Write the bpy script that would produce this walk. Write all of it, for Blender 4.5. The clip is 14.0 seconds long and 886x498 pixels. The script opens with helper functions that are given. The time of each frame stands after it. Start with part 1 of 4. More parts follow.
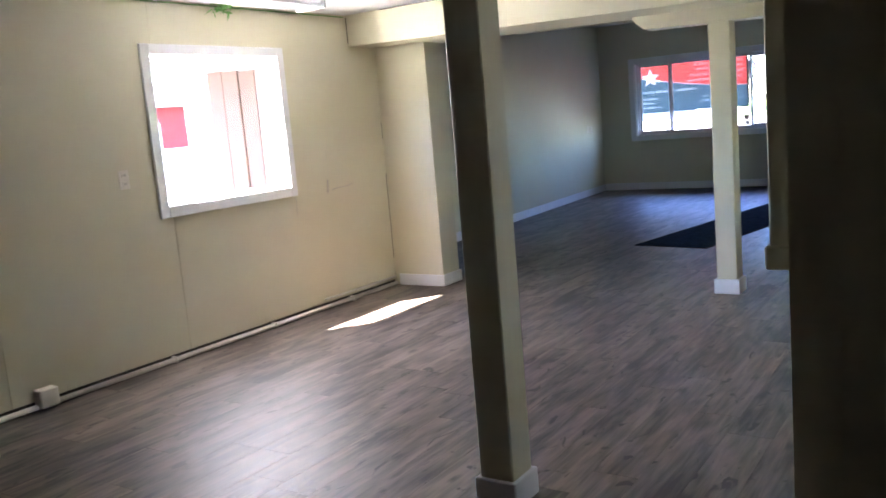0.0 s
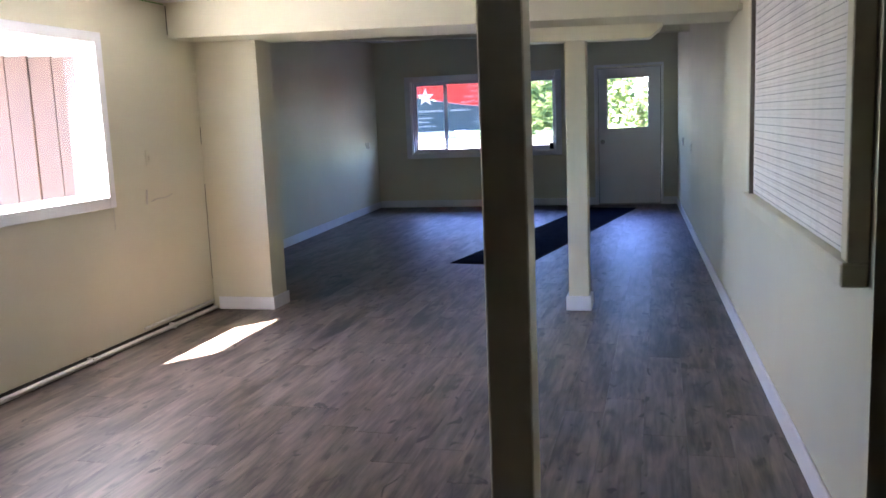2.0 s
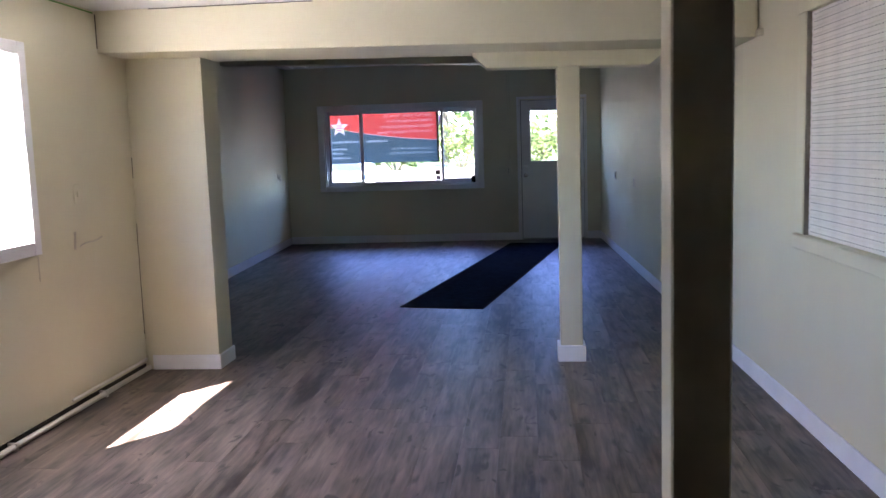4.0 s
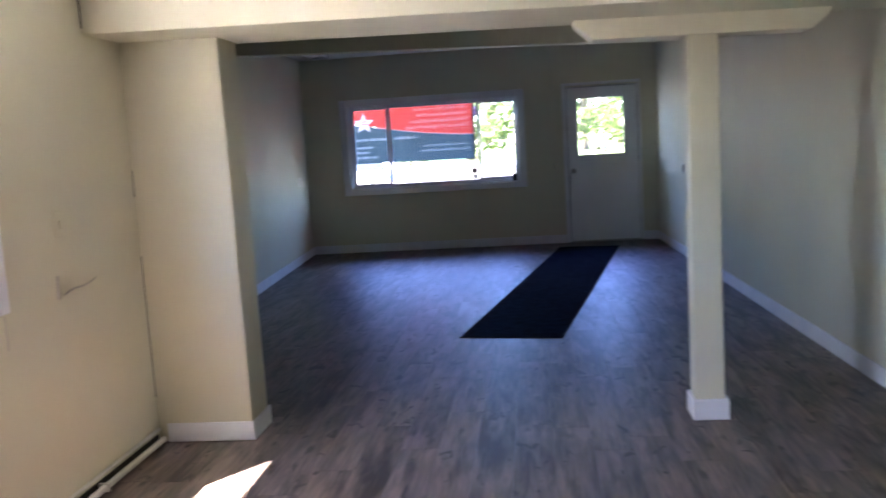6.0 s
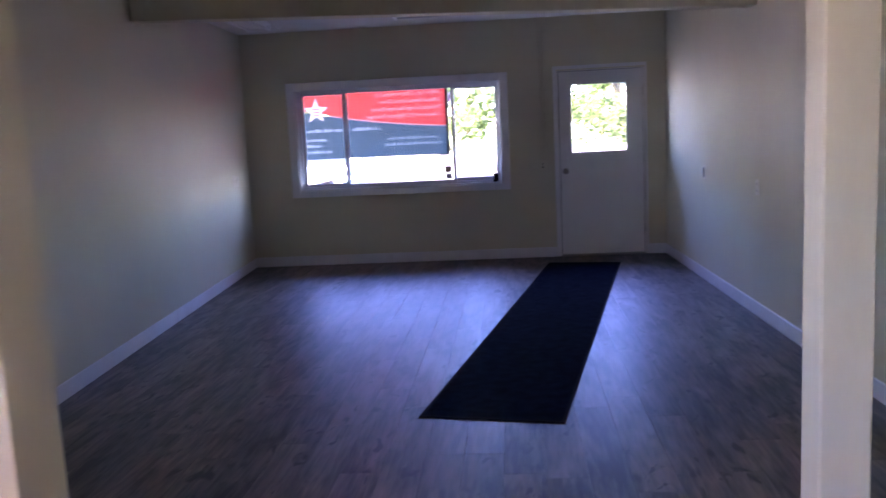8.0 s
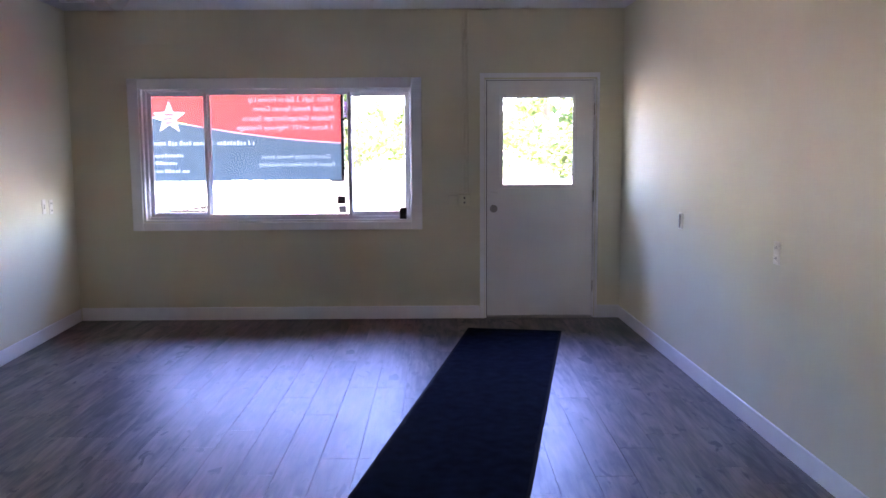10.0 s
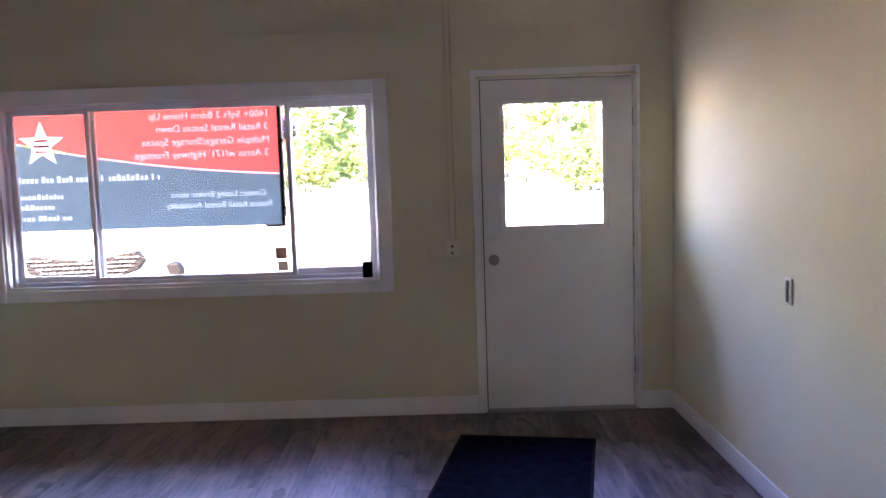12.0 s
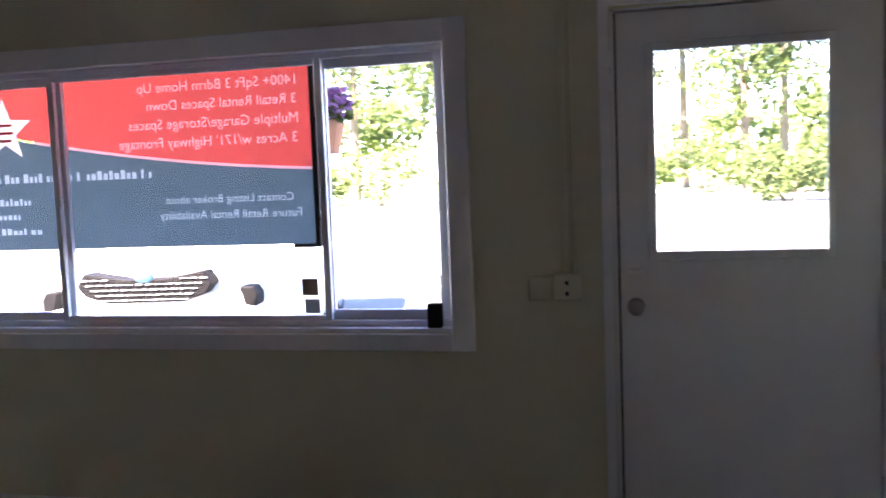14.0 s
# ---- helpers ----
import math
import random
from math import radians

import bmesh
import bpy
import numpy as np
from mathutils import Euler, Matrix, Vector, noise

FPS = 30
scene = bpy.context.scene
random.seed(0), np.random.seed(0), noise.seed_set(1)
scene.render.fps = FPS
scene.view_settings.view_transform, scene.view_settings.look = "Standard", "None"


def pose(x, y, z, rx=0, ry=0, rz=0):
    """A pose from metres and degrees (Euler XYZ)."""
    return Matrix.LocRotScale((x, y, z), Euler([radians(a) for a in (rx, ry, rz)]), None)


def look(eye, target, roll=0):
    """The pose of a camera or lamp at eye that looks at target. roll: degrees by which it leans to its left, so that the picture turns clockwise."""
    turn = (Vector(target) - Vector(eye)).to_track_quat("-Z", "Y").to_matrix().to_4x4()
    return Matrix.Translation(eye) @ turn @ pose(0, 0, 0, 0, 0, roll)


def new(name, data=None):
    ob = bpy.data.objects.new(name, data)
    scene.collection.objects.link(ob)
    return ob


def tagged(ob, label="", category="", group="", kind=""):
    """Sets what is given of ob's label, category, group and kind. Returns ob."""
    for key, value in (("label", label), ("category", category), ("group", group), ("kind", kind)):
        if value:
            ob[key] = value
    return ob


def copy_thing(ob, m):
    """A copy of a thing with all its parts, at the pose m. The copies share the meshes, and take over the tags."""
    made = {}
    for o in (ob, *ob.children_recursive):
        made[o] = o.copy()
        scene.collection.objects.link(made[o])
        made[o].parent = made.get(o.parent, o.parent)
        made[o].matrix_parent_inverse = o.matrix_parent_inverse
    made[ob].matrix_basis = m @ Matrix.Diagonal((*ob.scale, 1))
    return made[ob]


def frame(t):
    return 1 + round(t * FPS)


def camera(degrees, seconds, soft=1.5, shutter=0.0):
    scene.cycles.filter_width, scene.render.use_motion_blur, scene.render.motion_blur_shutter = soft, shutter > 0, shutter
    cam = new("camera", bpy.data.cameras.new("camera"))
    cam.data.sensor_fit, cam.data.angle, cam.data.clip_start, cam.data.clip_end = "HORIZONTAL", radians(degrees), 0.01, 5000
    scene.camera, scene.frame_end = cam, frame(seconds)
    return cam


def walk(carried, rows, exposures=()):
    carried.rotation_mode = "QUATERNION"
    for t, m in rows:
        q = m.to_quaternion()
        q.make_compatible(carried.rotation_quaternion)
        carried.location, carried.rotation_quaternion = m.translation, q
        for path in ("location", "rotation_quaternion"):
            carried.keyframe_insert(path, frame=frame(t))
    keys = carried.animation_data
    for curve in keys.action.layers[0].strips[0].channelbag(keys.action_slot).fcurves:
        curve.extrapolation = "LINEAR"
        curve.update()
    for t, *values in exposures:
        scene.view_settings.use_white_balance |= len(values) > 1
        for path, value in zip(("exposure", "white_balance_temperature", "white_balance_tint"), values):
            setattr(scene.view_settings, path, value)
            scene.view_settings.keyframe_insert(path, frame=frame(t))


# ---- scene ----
cam = camera(55.0, 14.0, 1.5, 0.3)
PATH = [
    (0, (0.134, -0.005, 1.381), (-0.963, 1.64, 1.082), -4.9),
    (0.5, (-0.078, -0.061, 1.389), (-1.039, 1.66, 1.053), -2.0),
    (1, (-0.364, -0.008, 1.377), (-1.263, 1.749, 1.051), -3.6),
    (1.5, (-0.662, 0.005, 1.371), (-1.273, 1.883, 1.051), -3.1),
    (2, (-0.918, -0.003, 1.379), (-1.413, 1.912, 1.08), -2.3),
    (2.5, (-1.143, 0.175, 1.398), (-1.538, 2.124, 1.184), -3.7),
    (3, (-1.36, 0.22, 1.392), (-1.693, 2.183, 1.202), -2.3),
    (3.5, (-1.598, 0.332, 1.404), (-1.845, 2.305, 1.189), -2.0),
    (3.7, (-1.659, 0.407, 1.4), (-1.879, 2.381, 1.169), -1.7),
    (5.8, (-2.253, 1.633, 1.412), (-2.368, 3.614, 1.166), -3.6),
    (6, (-2.304, 1.774, 1.453), (-2.522, 3.746, 1.202), -3.5),
    (6.5, (-2.462, 2.186, 1.437), (-2.92, 4.109, 1.133), -3.6),
    (7, (-2.482, 2.642, 1.427), (-3.135, 4.506, 1.113), -3.5),
    (7.5, (-2.403, 3.175, 1.417), (-2.883, 5.093, 1.114), -2.5),
    (8, (-2.364, 3.667, 1.491), (-2.532, 5.641, 1.211), -2.8),
    (8.2, (-2.344, 3.892, 1.48), (-2.445, 5.873, 1.231), -2.9),
    (10.5, (-2.194, 6.48, 1.474), (-2.185, 8.468, 1.251), -0.3),
    (11, (-2.16, 7.019, 1.541), (-2.282, 9.008, 1.375), -1.85),
    (11.5, (-2.164, 7.497, 1.579), (-2.192, 9.489, 1.395), -2.1),
    (12, (-2.008, 8.056, 1.571), (-2.034, 10.045, 1.365), -1.9),
    (12.5, (-1.953, 8.487, 1.525), (-2.155, 10.465, 1.312), -1.6),
    (13, (-1.815, 8.983, 1.509), (-2.046, 10.962, 1.332), -2.5),
    (13.5, (-1.758, 9.463, 1.465), (-1.993, 11.441, 1.285), -2.6),
    (14, (-1.781, 9.998, 1.465), (-2.212, 11.944, 1.298), -2.2),
]
walk(cam, [(t, look(eye, target, roll)) for t, eye, target, roll in PATH],
     [(0, 5.55, 6500, 20), (0.5, 5.35, 6500, 22), (1.5, 5.3, 6500, 24), (3.5, 4.95, 6500, 27), (6.0, 5.15, 6500, 26), (7.0, 4.95, 6500, 18), (8.0, 5.3, 6500, 48),
      (10.5, 6.3, 8000, 40), (11.0, 6.35, 8500, 40), (12.5, 5.95, 8400, 38), (13.5, 5.6, 8000, 35), (14.0, 5.05, 7800, 34)])

# ---- world, sun ----
SUN_DIR = Vector((1.0, 1.35, -2.18)).normalized()      # the way the sunlight goes
world = bpy.data.worlds.new("world")
scene.world = world
world.use_nodes = True
wn = world.node_tree.nodes
sky = wn.new("ShaderNodeTexSky")
sky.sky_type = "NISHITA"
sky.sun_disc = False
sky.ozone_density, sky.dust_density = 9.0, 0.1
sky.sun_elevation = math.asin(-SUN_DIR.z)
sky.sun_rotation = math.atan2(-SUN_DIR.x, -SUN_DIR.y)
world.node_tree.links.new(sky.outputs[0], wn["Background"].inputs[0])
wn["Background"].inputs[1].default_value = 0.12
sun = new("sun", bpy.data.lights.new("sun", "SUN"))
sun.data.energy, sun.data.angle, sun.data.color = 5.0, radians(0.5), (1.0, 0.95, 0.86)
sun.matrix_world = look((0, 0, 20), Vector((0, 0, 20)) + SUN_DIR)



def sky_panel(name, at, towards, width, height, watts, colour, spread):
    """Area lamp in a window opening, standing in for the sky's light through it."""
    ob = new(name, bpy.data.lights.new(name, "AREA"))
    ob.data.shape, ob.data.size, ob.data.size_y = "RECTANGLE", width, height
    ob.data.energy, ob.data.color, ob.data.spread = watts, colour, radians(spread)
    ob.matrix_world = look(at, Vector(at) + Vector(towards))
    return ob


NORTH_SKY = (0.20, 0.34, 1.0)
sky_panel("daylight_side_window", (-4.40, 4.09, 1.46), (0.65, -0.02, -0.76), 0.85, 0.80, 0.75, (0.96, 0.95, 0.97), 120)
sky_panel("daylight_far_window", (-3.93, 13.36, 1.06), (0.0, -1.0, -0.55), 1.50, 0.26, 0.10, NORTH_SKY, 52)
sky_panel("daylight_far_sash", (-2.76, 13.36, 1.42), (0.0, -1.0, -0.75), 0.42, 0.80, 0.09, NORTH_SKY, 60)
sky_panel("daylight_door_light", (-1.385, 13.33, 1.52), (0.0, -1.0, -0.75), 0.52, 0.60, 0.13, NORTH_SKY, 60)


# ---- materials ----
def material(name, rgb, rough=0.5, metal=0.0, vary=0.06, scale=3.0, grain=60.0, bump=0.05, spec=0.5, stretch=(1, 1, 1), stain=None):
    m = bpy.data.materials.new(name)
    m.use_nodes = True
    nt = m.node_tree
    nodes, link = nt.nodes, nt.links.new
    bsdf = nodes["Principled BSDF"]
    tc = nodes.new("ShaderNodeTexCoord")
    mp = nodes.new("ShaderNodeMapping")
    mp.inputs["Scale"].default_value = stretch
    link(tc.outputs["Object"], mp.inputs[0])
    big = nodes.new("ShaderNodeTexNoise")
    big.inputs["Scale"].default_value, big.inputs["Detail"].default_value = scale, 4
    fine = nodes.new("ShaderNodeTexNoise")
    fine.inputs["Scale"].default_value, fine.inputs["Detail"].default_value = grain, 3
    link(mp.outputs[0], big.inputs["Vector"])
    link(mp.outputs[0], fine.inputs["Vector"])
    mix = nodes.new("ShaderNodeMix")
    mix.data_type = "RGBA"
    lo = [max(0, c * (1 - 2.2 * vary)) for c in rgb]
    hi = [min(1, c * (1 + 1.6 * vary)) for c in rgb]
    mix.inputs[6].default_value, mix.inputs[7].default_value = (*lo, 1), (*hi, 1)
    add = nodes.new("ShaderNodeMath")
    add.operation = "MULTIPLY_ADD"
    link(fine.outputs[0], add.inputs[0])
    add.inputs[1].default_value = 0.35
    ramp = nodes.new("ShaderNodeMapRange")
    ramp.inputs[1].default_value, ramp.inputs[2].default_value = 0.3, 0.7
    link(big.outputs[0], ramp.inputs[0])
    sc = nodes.new("ShaderNodeMath")
    sc.operation = "MULTIPLY"
    sc.inputs[1].default_value = 0.7
    link(ramp.outputs[0], sc.inputs[0])
    link(sc.outputs[0], add.inputs[2])
    link(add.outputs[0], mix.inputs[0])
    colour = mix.outputs[2]
    if stain:
        sn = nodes.new("ShaderNodeTexNoise")
        sn.inputs["Scale"].default_value, sn.inputs["Detail"].default_value = 1.3, 6
        link(tc.outputs["Object"], sn.inputs["Vector"])
        sr = nodes.new("ShaderNodeMapRange")
        sr.inputs[1].default_value, sr.inputs[2].default_value, sr.inputs[4].default_value = 0.56, 0.75, 0.45
        link(sn.outputs[0], sr.inputs[0])
        m2 = nodes.new("ShaderNodeMix")
        m2.data_type = "RGBA"
        link(sr.outputs[0], m2.inputs[0])
        link(colour, m2.inputs[6])
        m2.inputs[7].default_value = (*stain, 1)
        colour = m2.outputs[2]
    link(colour, bsdf.inputs["Base Color"])
    bsdf.inputs["Roughness"].default_value = rough
    bsdf.inputs["Metallic"].default_value = metal
    bsdf.inputs["Specular IOR Level"].default_value = spec
    bp = nodes.new("ShaderNodeBump")
    bp.inputs["Strength"].default_value, bp.inputs["Distance"].default_value = bump, 0.01
    link(fine.outputs[0], bp.inputs["Height"])
    link(bp.outputs[0], bsdf.inputs["Normal"])
    return m


def vinyl_plank():
    m = bpy.data.materials.new("vinyl plank")
    m.use_nodes = True
    nt = m.node_tree
    nodes, link = nt.nodes, nt.links.new
    bsdf = nodes["Principled BSDF"]
    tc, info = nodes.new("ShaderNodeTexCoord"), nodes.new("ShaderNodeObjectInfo")
    shift = nodes.new("ShaderNodeVectorMath")
    shift.operation = "MULTIPLY_ADD"
    geo, both, wrap = nodes.new("ShaderNodeNewGeometry"), nodes.new("ShaderNodeMath"), nodes.new("ShaderNodeMath")
    link(info.outputs["Random"], both.inputs[0])
    link(geo.outputs["Random Per Island"], both.inputs[1])
    wrap.operation = "FRACT"
    link(both.outputs[0], wrap.inputs[0])
    link(wrap.outputs[0], shift.inputs[0])
    shift.inputs[1].default_value = (37.0, 53.0, 11.0)
    link(tc.outputs["Object"], shift.inputs[2])

    def streak(sx, sy, scale, detail, distort=0.0):
        mp = nodes.new("ShaderNodeMapping")
        mp.inputs["Scale"].default_value = (sx, sy, 1)
        link(shift.outputs[0], mp.inputs[0])
        n = nodes.new("ShaderNodeTexNoise")
        n.inputs["Scale"].default_value, n.inputs["Detail"].default_value = scale, detail
        n.inputs["Distortion"].default_value = distort
        link(mp.outputs[0], n.inputs["Vector"])
        return n.outputs[0]
    grain, broad, knot = streak(1, 0.09, 45, 5, 0.4), streak(1, 0.22, 9, 3, 0.5), streak(1, 0.42, 14.0, 2, 0.8)
    ramp = nodes.new("ShaderNodeValToRGB")
    ramp.color_ramp.elements[0].position, ramp.color_ramp.elements[1].position = 0.37, 0.64
    ramp.color_ramp.elements[0].color = (0.030, 0.022, 0.018, 1)
    ramp.color_ramp.elements[1].color = (0.215, 0.170, 0.140, 1)
    mid = nodes.new("ShaderNodeMix")
    link(grain, mid.inputs[2])
    link(broad, mid.inputs[3])
    mid.inputs[0].default_value = 0.55
    tone = nodes.new("ShaderNodeMath")
    tone.operation = "MULTIPLY_ADD"
    link(wrap.outputs[0], tone.inputs[0])
    tone.inputs[1].default_value = 0.07
    off = nodes.new("ShaderNodeMath")
    off.inputs[1].default_value = -0.035
    link(mid.outputs[0], off.inputs[0])
    link(off.outputs[0], tone.inputs[2])
    link(tone.outputs[0], ramp.inputs[0])
    kr = nodes.new("ShaderNodeMapRange")
    kr.inputs[1].default_value, kr.inputs[2].default_value, kr.inputs[4].default_value = 0.635, 0.70, 0.9
    link(knot, kr.inputs[0])
    # round knots, a few to a plank, drawn out along the grain
    km = nodes.new("ShaderNodeMapping")
    km.inputs["Scale"].default_value = (1, 0.42, 1)
    link(shift.outputs[0], km.inputs[0])
    cells = nodes.new("ShaderNodeTexVoronoi")
    cells.voronoi_dimensions = "2D"
    cells.inputs["Scale"].default_value = 7.0
    link(km.outputs[0], cells.inputs["Vector"])
    wob = nodes.new("ShaderNodeMath")
    wob.operation = "MULTIPLY_ADD"
    wob.inputs[1].default_value = 0.45
    link(grain, wob.inputs[0])
    link(cells.outputs["Distance"], wob.inputs[2])
    spot = nodes.new("ShaderNodeMapRange")
    spot.inputs[1].default_value, spot.inputs[2].default_value = 0.25, 0.40
    spot.inputs[3].default_value, spot.inputs[4].default_value = 0.85, 0.0
    link(wob.outputs[0], spot.inputs[0])
    few = nodes.new("ShaderNodeSeparateColor")
    link(cells.outputs["Color"], few.inputs[0])
    some = nodes.new("ShaderNodeMapRange")
    some.inputs[1].default_value, some.inputs[2].default_value = 0.35, 0.75
    link(few.outputs[0], some.inputs[0])
    both2 = nodes.new("ShaderNodeMath")
    both2.operation = "MULTIPLY"
    link(spot.outputs[0], both2.inputs[0])
    link(some.outputs[0], both2.inputs[1])
    top2 = nodes.new("ShaderNodeMath")
    top2.operation = "MAXIMUM"
    link(both2.outputs[0], top2.inputs[0])
    link(kr.outputs[0], top2.inputs[1])
    mix = nodes.new("ShaderNodeMix")
    mix.data_type = "RGBA"
    link(top2.outputs[0], mix.inputs[0])
    link(ramp.outputs[0], mix.inputs[6])
    mix.inputs[7].default_value = (0.022, 0.017, 0.014, 1)
    link(mix.outputs[2], bsdf.inputs["Base Color"])
    rr = nodes.new("ShaderNodeMapRange")
    rr.inputs[3].default_value, rr.inputs[4].default_value = 0.36, 0.52
    link(grain, rr.inputs[0])
    link(rr.outputs[0], bsdf.inputs["Roughness"])
    bp = nodes.new("ShaderNodeBump")
    bp.inputs["Strength"].default_value, bp.inputs["Distance"].default_value = 0.12, 0.004
    link(grain, bp.inputs["Height"])
    link(bp.outputs[0], bsdf.inputs["Normal"])
    return m


def sheet(name, rgb, through_rgb, share=0.6):
    """Cloth or leaf that lets light through."""
    m = bpy.data.materials.new(name)
    m.use_nodes = True
    nt = m.node_tree
    nodes, link = nt.nodes, nt.links.new
    tc = nodes.new("ShaderNodeTexCoord")
    n = nodes.new("ShaderNodeTexNoise")
    n.inputs["Scale"].default_value, n.inputs["Detail"].default_value = 6.0, 4
    link(tc.outputs["Object"], n.inputs["Vector"])
    d, t, mix = nodes.new("ShaderNodeBsdfDiffuse"), nodes.new("ShaderNodeBsdfTranslucent"), nodes.new("ShaderNodeMixShader")
    for node, c in ((d, rgb), (t, through_rgb)):
        cm = nodes.new("ShaderNodeMix")
        cm.data_type = "RGBA"
        link(n.outputs[0], cm.inputs[0])
        cm.inputs[6].default_value = (*[k * 0.8 for k in c], 1)
        cm.inputs[7].default_value = (*[min(1, k * 1.2) for k in c], 1)
        link(cm.outputs[2], node.inputs["Color"])
    mix.inputs[0].default_value = share
    link(d.outputs[0], mix.inputs[1])
    link(t.outputs[0], mix.inputs[2])
    link(mix.outputs[0], nodes["Material Output"].inputs["Surface"])
    return m


def glass_material():
    m = bpy.data.materials.new("window glass")
    m.use_nodes = True
    nt = m.node_tree
    nodes, link = nt.nodes, nt.links.new
    t, g, mix = nodes.new("ShaderNodeBsdfTransparent"), nodes.new("ShaderNodeBsdfGlossy"), nodes.new("ShaderNodeMixShader")
    t.inputs[0].default_value = (0.93, 0.95, 0.94, 1)
    g.inputs["Roughness"].default_value = 0.03
    mix.inputs[0].default_value = 0.04
    link(t.outputs[0], mix.inputs[1])
    link(g.outputs[0], mix.inputs[2])
    link(mix.outputs[0], nodes["Material Output"].inputs["Surface"])
    return m


def leaf_material(name, a, b):
    m = sheet(name, a, b, 0.45)
    return m


CREAM = material("cream wall paint", (0.66, 0.62, 0.455), 0.55, vary=0.03, scale=1.2, grain=90, bump=0.06)
CREAM_TRIM = material("cream painted timber", (0.67, 0.63, 0.465), 0.45, vary=0.04, scale=4, grain=40, bump=0.05, stretch=(1, 1, 0.3))
CEIL = material("white ceiling paint", (0.70, 0.69, 0.68), 0.8, vary=0.04, scale=1.5, grain=120, bump=0.12)
WHITE = material("white trim paint", (0.80, 0.80, 0.81), 0.38, vary=0.03, scale=5, grain=50, bump=0.03)
VINYL = material("white window vinyl", (0.72, 0.72, 0.76), 0.35, vary=0.03, scale=6, grain=80, bump=0.02)
DOORP = material("white door paint", (0.78, 0.78, 0.78), 0.35, vary=0.03, scale=2, grain=70, bump=0.03)
PLANK = vinyl_plank()
# dark colour painted for the shade inside open gaps and slots
DARK = material("dark gap shade", (0.045, 0.038, 0.03), 0.8, vary=0.2)
SUB = material("dark underlay", (0.05, 0.04, 0.035), 0.9, vary=0.1)
RUBBER = material("black rubber edge", (0.006, 0.007, 0.010), 0.9, vary=0.2, grain=150, bump=0.1, spec=0.1)
CARPET = material("navy ribbed carpet", (0.005, 0.009, 0.018), 1.0, vary=0.3, scale=14, grain=260, bump=0.6, spec=0.02)
STEEL = material("brushed steel", (0.36, 0.34, 0.32), 0.32, 1.0, vary=0.08, grain=150)
BRASS = material("aged hinge steel", (0.30, 0.27, 0.23), 0.45, 1.0, vary=0.12)
PLASTIC = material("ivory plastic", (0.78, 0.74, 0.64), 0.4, vary=0.03)
PIPE = material("painted conduit", (0.76, 0.73, 0.66), 0.5, vary=0.05, scale=8)
SHUTTER = material("aluminium shutter slat", (0.80, 0.77, 0.72), 0.5, vary=0.05, scale=10, grain=90, bump=0.03)
HOLE = material("shutter perforation", (0.10, 0.09, 0.08), 0.8)
BLACKP = material("black plastic", (0.005, 0.005, 0.006), 0.8, vary=0.1, spec=0.1)
GLASS = glass_material()
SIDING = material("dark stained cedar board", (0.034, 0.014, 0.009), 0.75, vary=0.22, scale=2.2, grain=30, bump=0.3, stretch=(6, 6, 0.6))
TIMBER = material("exterior grey paint", (0.55, 0.55, 0.60), 0.6, vary=0.06)
# kept very pale so the added side apron throws sunlight indoors
BOUNCE_CONCRETE = material("pale bounce concrete", (0.66, 0.64, 0.60), 0.9, vary=0.12, scale=0.8, grain=50, bump=0.3)
GRAVEL = material("grey gravel and asphalt", (0.095, 0.092, 0.088), 0.95, vary=0.16, scale=0.5, grain=40, bump=0.5, stain=(0.09, 0.09, 0.075))
LAWN = material("dry mown grass", (0.14, 0.20, 0.06), 0.9, vary=0.25, scale=0.3, grain=30, bump=0.5, stain=(0.24, 0.24, 0.10))
BARK = material("grey brown bark", (0.13, 0.095, 0.07), 0.9, vary=0.25, scale=5, grain=40, bump=0.6, stretch=(4, 4, 0.6))
LEAF_A = leaf_material("broad leaves", (0.07, 0.095, 0.045), (0.12, 0.17, 0.06))
LEAF_B = leaf_material("conifer needles", (0.05, 0.065, 0.036), (0.06, 0.08, 0.035))
LEAF_C = leaf_material("bush leaves", (0.07, 0.095, 0.042), (0.12, 0.17, 0.06))
RED = sheet("red banner vinyl", (0.70, 0.05, 0.07), (0.42, 0.050, 0.042), 0.75)
BLUE = sheet("slate banner vinyl", (0.05, 0.13, 0.19), (0.042, 0.065, 0.076), 0.75)
INK = sheet("white banner print", (0.8, 0.8, 0.8), (0.50, 0.22, 0.24), 0.7)
INK2 = sheet("pale banner print", (0.75, 0.75, 0.78), (0.22, 0.25, 0.28), 0.7)
STARM = sheet("white star print", (0.8, 0.8, 0.8), (0.52, 0.42, 0.44), 0.7)
CARW = material("white car paint", (0.78, 0.78, 0.78), 0.15, vary=0.01, bump=0.0)
CARG = material("car window glass", (0.02, 0.025, 0.03), 0.05, vary=0.1, bump=0.0)
LAMPG = material("headlamp lens", (0.05, 0.12, 0.26), 0.3, vary=0.1, bump=0.0)
CHROME = material("chrome", (0.75, 0.77, 0.8), 0.1, 1.0, vary=0.02, bump=0.0)
EMB = material("blue badge", (0.02, 0.11, 0.20), 0.4, vary=0.05)
TERRA = material("terracotta pot", (0.45, 0.20, 0.12), 0.8, vary=0.12)
PETAL = sheet("purple petals", (0.42, 0.24, 0.50), (0.4, 0.2, 0.5), 0.5)
GARL = sheet("green garland", (0.16, 0.36, 0.12), (0.2, 0.4, 0.12), 0.4)
SMUDGE = material("grey scuff", (0.56, 0.52, 0.43), 0.7, vary=0.15)
ROOF = material("dark roof felt", (0.10, 0.10, 0.10), 0.9, vary=0.1)
STICK = material("brown sticker", (0.30, 0.20, 0.17), 0.5, vary=0.2)
STICKW = material("white sticker", (0.7, 0.7, 0.75), 0.5)


